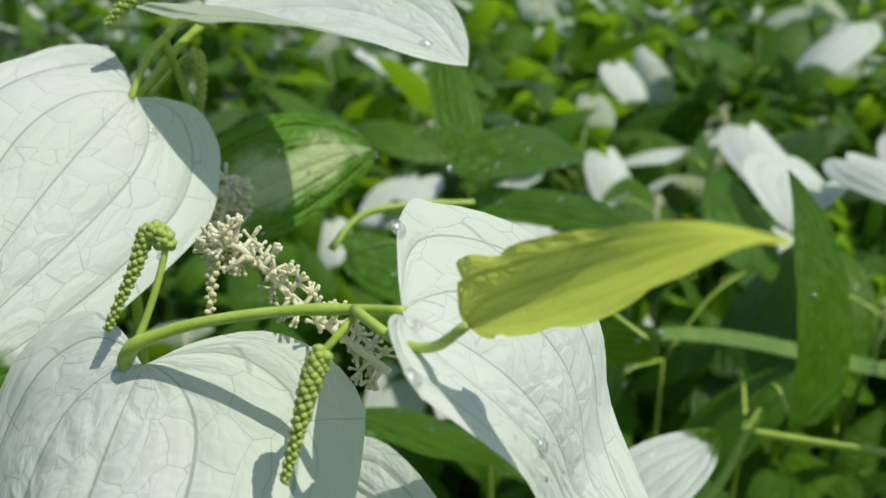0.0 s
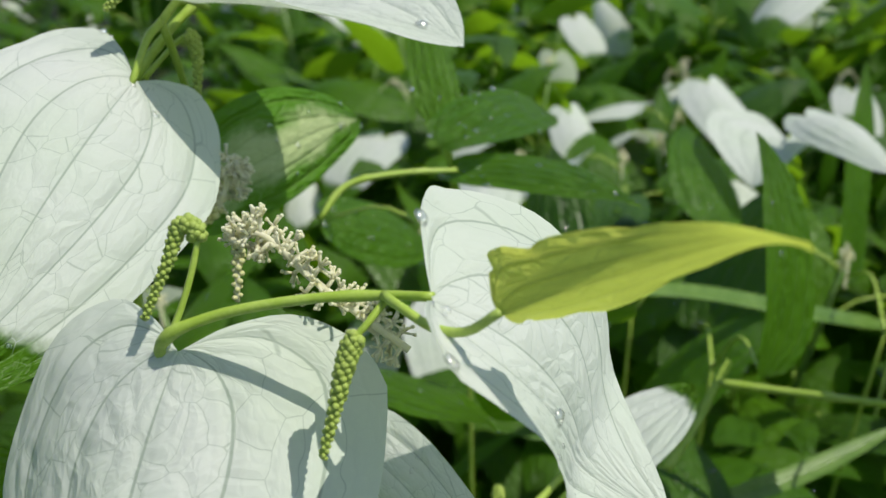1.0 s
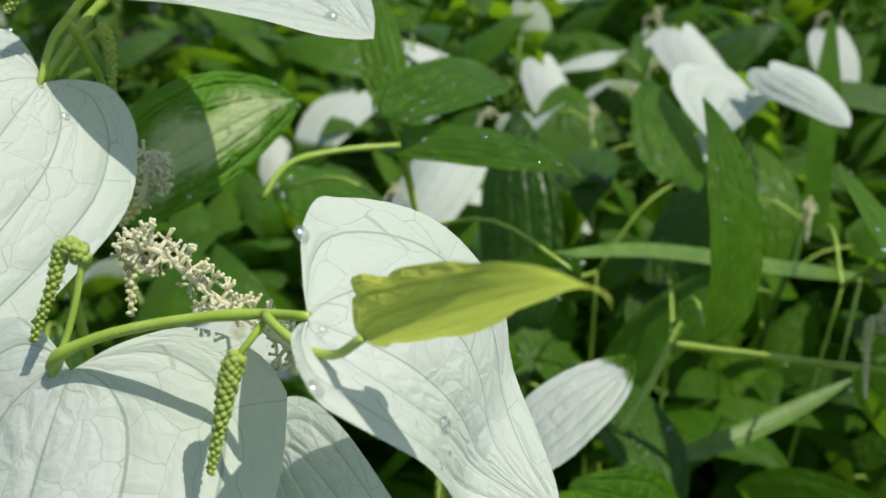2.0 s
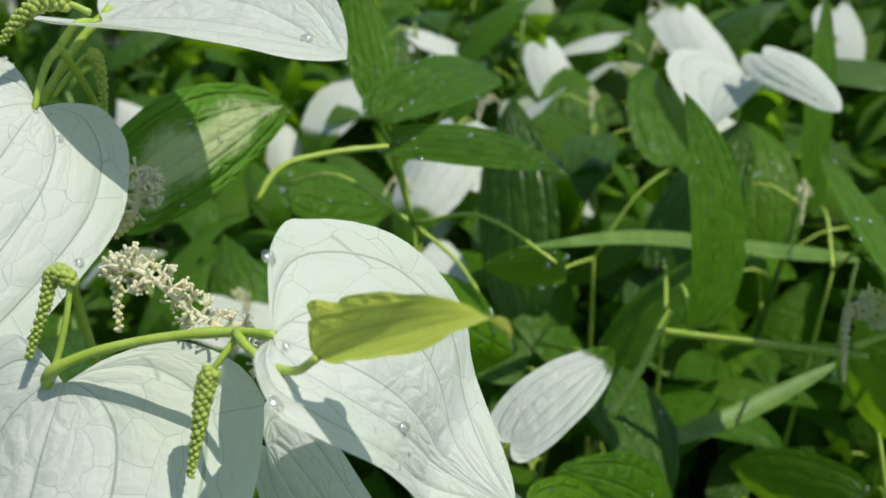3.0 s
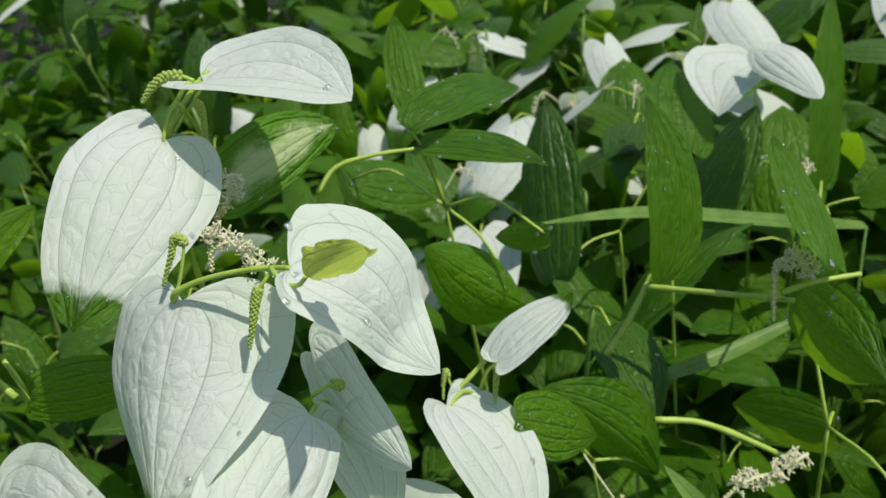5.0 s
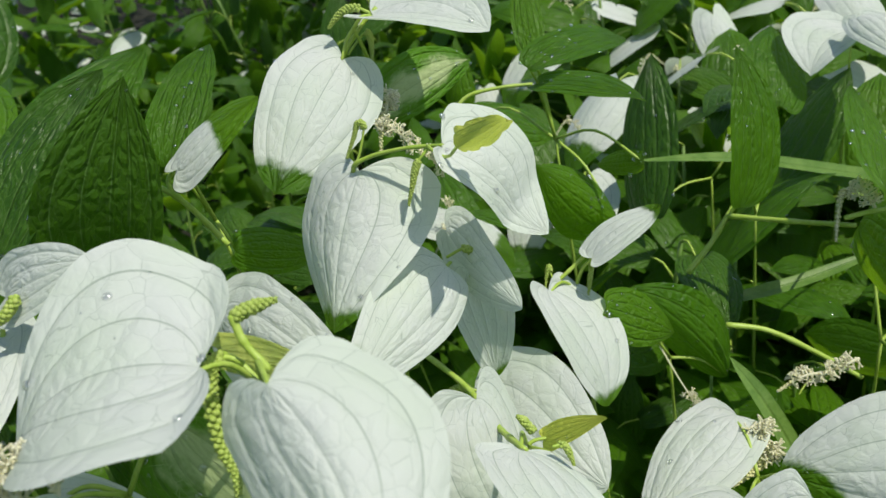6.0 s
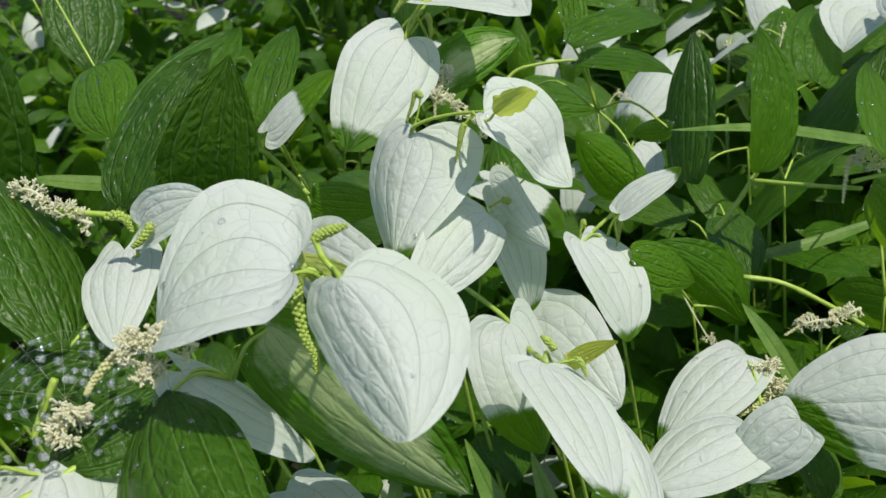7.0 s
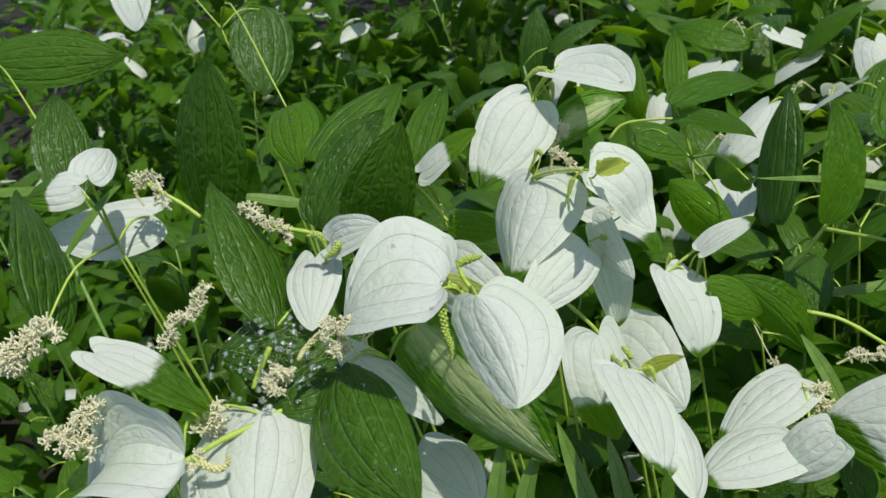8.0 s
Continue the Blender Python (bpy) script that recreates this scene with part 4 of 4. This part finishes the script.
leaf(plant, "g", (0.254, 0.303, 0.450), (0.207, 0.358, 0.428), (-0.789, -0.583, 0.196), 0.042, arch=0.04, fold=0.22, drops=6, node=(0.228, 0.249, 0.505))
spike(plant, [(0.2211, 0.2686, 0.5865), (0.2169, 0.2718, 0.5932), (0.2080, 0.2729, 0.5982), (0.2025, 0.2696, 0.5944), (0.1999, 0.2621, 0.5827), (0.1986, 0.2556, 0.5722)], 0.0022, 0.50, 100, True, 0.05, 36, 1.3)
spike(plant, [(0.2098, 0.2241, 0.5118), (0.1934, 0.2167, 0.5089), (0.1771, 0.2112, 0.5089), (0.1623, 0.2033, 0.5042)], 0.0022, 0.80, 100, True, 0.02, 39, 1.1)
stem(plant, [(0.2040, 0.2634, 0.5835), (0.2210, 0.2678, 0.5852), (0.2450, 0.2723, 0.5846)], 0.0015, 0.0013)
stem(plant, [(0.1382, 0.2479, 0.5196), (0.1641, 0.2493, 0.5133), (0.1958, 0.2455, 0.4962), (0.2178, 0.2417, 0.4823)], 0.0018, 0.0015)

plant = plant_at(0.194, 0.448, "lizard's tail plant with glossy green leaves")
stem(plant, [(0.194, 0.448, 0.000), (0.184, 0.433, 0.282), (0.174, 0.398, 0.513)], 0.0022, 0.0009)
leaf(plant, "g", (0.149, 0.289, 0.579), (0.149, 0.330, 0.670), (0.600, -0.729, 0.331), 0.041, arch=0.0912, fold=-0.0499, sway=0.0271, lobe=0.0713, skew=0.077, lift=0.0144, node=(0.174, 0.398, 0.513))
leaf(plant, "g", (0.198, 0.484, 0.487), (0.265, 0.536, 0.571), (-0.590, -0.385, 0.709), 0.064, arch=0.04, fold=0.22, dark=True, drops=4, node=(0.174, 0.398, 0.513))
stem(plant, [(0.1186, 0.3003, 0.5242), (0.1338, 0.3122, 0.5392), (0.1455, 0.3234, 0.5541), (0.1521, 0.3291, 0.5616)], 0.0022, 0.0015)
stem(plant, [(0.1455, 0.3234, 0.5541), (0.1713, 0.3032, 0.5614), (0.1926, 0.2827, 0.5698), (0.2099, 0.2621, 0.5792)], 0.0018, 0.0014)

plant = plant_at(0.168, 0.521, "lizard's tail plant with glossy green leaves")
stem(plant, [(0.168, 0.521, 0.000), (0.158, 0.506, 0.279), (0.148, 0.471, 0.508)], 0.0022, 0.0009)
leaf(plant, "g", (0.095, 0.431, 0.495), (0.101, 0.526, 0.603), (-0.704, -0.510, 0.494), 0.064, arch=0.04, fold=0.22, dark=True, node=(0.148, 0.471, 0.508))
leaf(plant, "g", (0.202, 0.488, 0.561), (0.207, 0.582, 0.599), (0.388, -0.362, 0.848), 0.055, arch=0.04, fold=0.22, drops=6, node=(0.148, 0.471, 0.508))

plant = plant_at(0.286, 0.445, "lizard's tail plant with glossy green leaves")
stem(plant, [(0.286, 0.445, 0.000), (0.276, 0.430, 0.294), (0.266, 0.395, 0.535)], 0.0022, 0.0009)
leaf(plant, "g", (0.223, 0.252, 0.605), (0.220, 0.348, 0.631), (0.594, -0.192, 0.781), 0.036, arch=0.04, fold=0.22, node=(0.266, 0.395, 0.535))
leaf(plant, "g", (0.310, 0.514, 0.505), (0.326, 0.574, 0.644), (0.616, -0.748, 0.248), 0.048, arch=0.04, fold=0.22, node=(0.266, 0.395, 0.535))

plant = plant_at(0.124, 0.293, "lizard's tail plant with glossy green leaves")
stem(plant, [(0.124, 0.293, 0.000), (0.114, 0.278, 0.274), (0.104, 0.243, 0.498)], 0.0022, 0.0009)
leaf(plant, "g", (0.140, 0.253, 0.474), (0.080, 0.236, 0.557), (0.403, -0.909, 0.108), 0.041, arch=0.0491, fold=0.615, sway=0.0615, lobe=0.0612, skew=0.135, lift=-0.0631, drops=10, node=(0.104, 0.243, 0.498))
leaf(plant, "g", (0.068, 0.208, 0.563), (0.107, 0.231, 0.527), (0.722, -0.515, 0.461), 0.033, arch=0.04, fold=0.22, drops=8, node=(0.104, 0.243, 0.498))
spike(plant, [(0.0978, 0.2390, 0.5103), (0.1080, 0.2312, 0.4924), (0.1165, 0.2253, 0.4785), (0.1260, 0.2177, 0.4612)], 0.0014, 0.98, 50, True, 0.55, 38, 1.4)

plant = plant_at(0.288, 0.607, "lizard's tail plant with white and green leaves")
stem(plant, [(0.288, 0.607, 0.000), (0.278, 0.592, 0.322), (0.268, 0.557, 0.585)], 0.0022, 0.0009)
leaf(plant, "w", (0.2711, 0.5618, 0.5938), (0.2261, 0.5003, 0.5835), (0.003, -0.167, 0.986), 0.0713, arch=0.098, fold=-0.233, curl=0.069, sway=0.097, lobe=0.150, skew=0.152, lift=0.012, asym=0.006, twist=-0.064, node=(0.268, 0.557, 0.585))
leaf(plant, "w", (0.264, 0.522, 0.620), (0.279, 0.444, 0.609), (-0.254, -0.176, 0.951), 0.033, arch=0.07, fold=0.3, node=(0.268, 0.557, 0.585))

plant = plant_at(0.197, 0.943, "lizard's tail plant with white and green leaves")
stem(plant, [(0.197, 0.943, 0.000), (0.187, 0.928, 0.275), (0.177, 0.893, 0.499)], 0.0022, 0.0009)
leaf(plant, "w", (0.177, 0.881, 0.519), (0.229, 0.906, 0.466), (0.738, -0.193, 0.647), 0.045, arch=0.07, fold=0.3, node=(0.177, 0.893, 0.499))

plant = plant_at(-0.092, 0.440, "lizard's tail plant with glossy green leaves")
stem(plant, [(-0.092, 0.440, 0.000), (-0.102, 0.425, 0.206), (-0.112, 0.390, 0.374)], 0.0022, 0.0009)
leaf(plant, "g", (-0.208, 0.451, 0.209), (-0.154, 0.509, 0.200), (0.186, -0.011, 0.982), 0.042, arch=0.04, fold=0.22, node=(-0.112, 0.390, 0.374))
leaf(plant, "g", (-0.016, 0.305, 0.578), (0.036, 0.241, 0.594), (0.066, 0.283, 0.957), 0.033, arch=0.04, fold=0.22, node=(-0.112, 0.390, 0.374))


# ---- grass ----
grass([(0.3386, 0.4923, 0.4791), (0.2620, 0.4567, 0.5112), (0.1635, 0.4202, 0.5493), (0.0848, 0.3788, 0.5725)], 0.0130)
grass([(0.1353, 0.3085, 0.4925), (0.1877, 0.3224, 0.4983), (0.2215, 0.3331, 0.5050), (0.2517, 0.3434, 0.5121)], 0.0100)
grass([(0.1776, 0.1788, 0.4627), (0.1557, 0.1965, 0.5000), (0.1361, 0.2081, 0.5264)], 0.0120)
grass([(-0.0325, -0.0334, 0.5164), (-0.0315, -0.0169, 0.5408), (-0.0294, 0.0081, 0.5774)], 0.0130)
grass([(-0.0126, -0.0247, 0.5124), (-0.0143, -0.0094, 0.5374), (-0.0080, 0.0114, 0.5638)], 0.0130)
grass([(0.0353, -0.0037, 0.5028), (0.0183, 0.0089, 0.5370), (0.0010, 0.0244, 0.5759)], 0.0130)
grass([(0.0535, 0.0043, 0.4991), (0.0435, 0.0160, 0.5257), (0.0313, 0.0327, 0.5621)], 0.0130)
grass([(-0.2172, 0.1113, 0.6797), (-0.2411, 0.1025, 0.6871), (-0.2651, 0.0944, 0.6956)], 0.0110)
grass([(-0.2733, -0.0569, 0.7344), (-0.2647, -0.0444, 0.7460), (-0.2531, -0.0287, 0.7600), (-0.2456, -0.0212, 0.7650)], 0.0080)
grass([(-0.6741, 0.1539, 0.6499), (-0.6200, 0.1793, 0.6416), (-0.5713, 0.2023, 0.6343)], 0.0130)

spider_web((-0.1328, -0.0597, 0.6720), (0.7696, 0.5263, -0.2704), (-0.2613, 0.7954, 0.4348), 0.036)


# ---- the rest of the bed ----
def bed_plant(seed, height, whites, erect=0.0):
    """A plant of the bed: a stem with leaves up it in turn, and now and then a spike."""
    rnd = random.Random(seed)
    p = plant_at(0, 0, "lizard's tail plant with green leaves" if not whites else "lizard's tail plant with green and white leaves", "plants filling the bed")
    lean = Vector((rnd.uniform(-0.06, 0.06), rnd.uniform(-0.06, 0.06), 0))
    pts = [Vector((0, 0, 0)), Vector((0, 0, height * 0.5)) + lean * 0.3, Vector((0, 0, height * 0.92)) + lean]
    stem(p, pts, 0.003, 0.0016, 10, MAT_STALK)
    line = curve_points(pts, 21)
    count = 9
    for k in range(count):
        s = 0.42 + 0.58 * k / (count - 1)
        nd = line[min(20, int(s * 20))]
        a = k * 2.4 + rnd.uniform(-0.4, 0.4)
        out = Vector((math.cos(a), math.sin(a), 0))
        rise = erect + rnd.uniform(-0.35, 0.9) if k < count - 2 else rnd.uniform(-0.2, 0.4)
        b = nd + out * rnd.uniform(0.02, 0.04) + Vector((0, 0, rnd.uniform(0.005, 0.025)))
        ln = rnd.uniform(0.07, 0.115)
        tip = b + (out + Vector((0, 0, rise))).normalized() * ln
        face = Vector((0, 0, 1)) - out * rise * 0.8 + Vector((rnd.uniform(-0.4, 0.4), rnd.uniform(-0.4, 0.4), 0))
        kind = "w" if (whites and k >= count - whites) else "g"
        if kind == "w":
            rise = rnd.uniform(-1.4, -0.5)
            tip = b + (out + Vector((0, 0, rise))).normalized() * ln * 0.85
            face = Vector((0, 0, 0.7)) + out * rnd.uniform(0.5, 0.9)
        SEED[0] += 1
        m, length = blade_frame(b, tip, face)
        bmq = blade_mesh(length, ln * rnd.uniform(0.42, 0.58), kind, rnd.uniform(0.03, 0.14), rnd.uniform(0.1, 0.5), 0.1, 0.25 if kind == "w" else 0, SEED[0], 11, 10)
        part("leaf", bmq, MAT_LEAF if kind == "w" or (erect < 2 and rnd.random() < 0.5) else MAT_DARK, p, LEAF_SAYS[kind], at=m)
        bmq = bmesh.new()
        tube(bmq, [nd, (b + nd) * 0.5 + Vector((0, 0, 0.006)), b], 0.0011, 0.0008, 5, 5)
        part("petiole", bmq, MAT_STEM, p)
    if whites:
        top = line[20]
        o = Vector((rnd.uniform(-1, 1), rnd.uniform(-1, 1), 0)).normalized()
        spike(p, [top, top + o * 0.012 + Vector((0, 0, 0.018)), top + o * 0.03 + Vector((0, 0, 0.004))], 0.0018, 0.5, 30, True, 0.1, seed)
    return p


templates = [(bed_plant(900 + i, 0.5, w), 0.5) for i, w in enumerate((0, 0, 0, 1, 2, 3))]
templates += [(bed_plant(950, 0.5, 0, 2.2), 0.5), (bed_plant(951, 0.5, 1, 1.6), 0.5)]
rnd = random.Random(5)


def canopy(x, y):
    """How high the bed's leaves reach at a place."""
    if abs(x - 0.05) < 0.33 and -0.7 < y < 0.42:
        return 0.40 if y > -0.1 else 0.34
    if x < -0.2 - 0.15 * max(0.0, y - 0.5) and y < 1.3:
        return 0.44
    far = min(1.0, max(0.0, (math.hypot(x, y) - 0.55) / 0.8))
    return 0.52 + 0.10 * far


made = 0
spots = []
for ring in range(4000):
    if made >= 270:
        break
    r = 0.05 + 2.3 * rnd.random() ** 0.75
    a = rnd.uniform(-2.2, 2.2)
    x, y = r * math.sin(a) * 0.95, 0.1 + r * math.cos(a)
    gap = (0.062 + 0.05 * r) * (1.35 if x < -0.2 else 1.0)
    if any((x - q) ** 2 + (y - w) ** 2 < gap * gap for q, w in spots):
        continue
    if x < -0.4 and y < 1.5 and rnd.random() < 0.6:
        continue
    spots.append((x, y))
    h = canopy(x, y) * rnd.uniform(0.85, 1.1)
    # left side: mostly the all-dark erect plant, its colour standing in for shade
    pick = rnd.choices(range(8), (3, 3, 3, 3, 3, 2, 4, 3))[0] if y > 0.45 and x > -0.15 else rnd.choice((0, 6, 6, 6) if x < -0.3 else (0, 1, 2, 6))
    src, tall = templates[pick]
    s = h / tall
    m = pose(x, y, 0, rnd.uniform(-5, 5), rnd.uniform(-5, 5), rnd.uniform(0, 360)) @ Matrix.Scale(s, 4)
    copy_thing(src, m)
    made += 1
for x, y, h, k in ((0.08, 0.74, 0.57, 4), (0.19, 0.76, 0.57, 3), (0.13, 0.90, 0.60, 5), (-0.02, 0.86, 0.58, 4), (0.25, 0.92, 0.60, 4)):
    copy_thing(templates[k][0], pose(x, y, 0, 0, 0, rnd.uniform(0, 360)) @ Matrix.Scale(h / 0.5, 4))
for src, _ in templates:
    src.matrix_basis = pose(rnd.uniform(-0.9, 0.9), rnd.uniform(1.9, 2.4), 0)

# leaves past counting: the low layer under the plants, and the far side of the bed
def scatter(name, label, count, seed, place, white, material):
    rnd = random.Random(seed)
    verts, faces, uv, pg, face_uv = [], [], [], [], []
    for _ in range(count):
        at = place(rnd)
        d = Vector((rnd.uniform(-1, 1), rnd.uniform(-1, 1), rnd.uniform(-0.6, 0.8))).normalized()
        m, ln = blade_frame(at, at + d * rnd.uniform(0.06, 0.12), Vector((rnd.uniform(-0.6, 0.6), rnd.uniform(-0.7, 0.4), 1)))
        w = ln * rnd.uniform(0.2, 0.28)
        p = 0.0 if rnd.random() < white else 1.0
        b0 = len(verts)
        for u, k, y in ((0.0, 0.0, 0.0), (0.08, 0.62, 0.0), (0.3, 1.0, 0.3), (0.6, 0.8, 0.6), (0.85, 0.36, 0.85), (1.0, 0.02, 1.0)):
            for v in (-1, -0.5, 0, 0.5, 1):
                verts.append(m @ Vector((v * w * k, ln * y, 0.09 * ln * u * (1 - u) * 4 - 0.35 * w * k * abs(v) ** 1.6)))
                uv.append((u, 0.5 + 0.5 * v))
                pg.append(p)
        for i in range(5):
            for j in range(4):
                q = b0 + i * 5 + j
                faces.append((q, q + 1, q + 6, q + 5))
    me = bpy.data.meshes.new(name)
    me.from_pydata(verts, [], faces)
    layer = me.uv_layers.new(name="blade")
    for loop in me.loops:
        layer.data[loop.index].uv = uv[loop.vertex_index]
    at = me.attributes.new("pigment", "FLOAT", "POINT")
    at.data.foreach_set("value", pg)
    me.materials.append(material)
    for poly in me.polygons:
        poly.use_smooth = True
    tagged(new(name, me), label, "foliage", kind="stuff")


def far_place(rnd):
    r, a = rnd.uniform(1.7, 6.0), rnd.uniform(-0.95, 0.95)
    while a < -0.45 and r < 3.2 and rnd.random() < 0.3:
        r, a = rnd.uniform(1.7, 6.0), rnd.uniform(-0.95, 0.95)
    return Vector((r * math.sin(a), r * math.cos(a), rnd.uniform(0.2, 0.62) + 0.12 * max(0.0, r - 3)))


def low_place(rnd):
    x, y = rnd.uniform(-2.2, 1.5), rnd.uniform(-0.35, 2.2)
    while x < -0.25 and y < 1.6 and rnd.random() < 0.6:
        x, y = rnd.uniform(-2.2, 1.5), rnd.uniform(-0.35, 2.2)
    top = canopy(x, y)
    return Vector((x, y, top * rnd.uniform(0.1, 0.4) if x < -0.25 else top * rnd.uniform(0.2, 0.85)))


scatter("low_foliage", "dense small green leaves low in the bed", 12000, 21, low_place, 0.02, MAT_LEAF)
scatter("distant_foliage", "dense green leaves of the bed beyond", 9000, 22, far_place, 0.15, MAT_LEAF)


def outer_place(rnd):
    r, a = rnd.uniform(0.6, 4.5), rnd.uniform(0.8, 5.48)
    x, y = r * math.sin(a), r * math.cos(a) - 0.1
    if -2.1 < x < 1.4 and y > -0.4:
        y = -0.4 - rnd.uniform(0.2, 2.5)
    return Vector((x, y, rnd.uniform(0.12, 0.36)))


scatter("outer_foliage", "dense green leaves of the bed around", 12500, 23, outer_place, 0.04, MAT_LEAF)


# dew: beads too many to count on the upper faces of the leaves within reach
def dew():
    bpy.context.view_layer.update()
    rnd = random.Random(31)
    shape = bmesh.new()
    bmesh.ops.create_uvsphere(shape, u_segments=9, v_segments=6, radius=1.0)
    shape.verts.index_update()
    ball = [(w.co.x, w.co.y, w.co.z * (0.62 if w.co.z > 0 else 0.18)) for w in shape.verts]
    sides = [[w.index for w in f.verts] for f in shape.faces]
    shape.free()
    verts, faces = [], []
    for ob in [o for o in scene.objects if o.type == "MESH" and o.name.split(".")[0] == "leaf"]:
        m = ob.matrix_world
        c = m.translation
        if not (-0.75 < c.x < 0.6 and -0.15 < c.y < 0.95 and c.z > 0.3):
            continue
        green = MAT_YOUNG not in ob.data.materials[:] and ob.data.attributes["pigment"].data[len(ob.data.vertices) // 3].value > 0.4
        turn = m.to_3x3().normalized()
        for _ in range(rnd.choice((2, 5, 9, 16)) if green else rnd.choice((0, 0, 2, 4))):
            w = ob.data.vertices[rnd.randrange(len(ob.data.vertices))]
            n = turn @ w.normal
            if n.z < 0:
                n = -n
            if n.z < 0.35:
                continue
            r = rnd.choice((0.0005, 0.0006, 0.0007, 0.0009, 0.0011, 0.0015))
            place = Matrix.Translation(m @ w.co + n * r * 0.08) @ n.to_track_quat("Z", "Y").to_matrix().to_4x4() @ Matrix.Diagonal((r * rnd.uniform(0.85, 1.25), r, r, 1))
            b0 = len(verts)
            verts.extend(place @ Vector(q) for q in ball)
            faces.extend([b0 + k for k in f] for f in sides)
    me = bpy.data.meshes.new("dew_drops")
    me.from_pydata(verts, [], faces)
    me.materials.append(MAT_WATER)
    for poly in me.polygons:
        poly.use_smooth = True
    tagged(new("dew_drops", me), "small clear dew drops beading on wet leaves", "dew", kind="stuff")


dew()
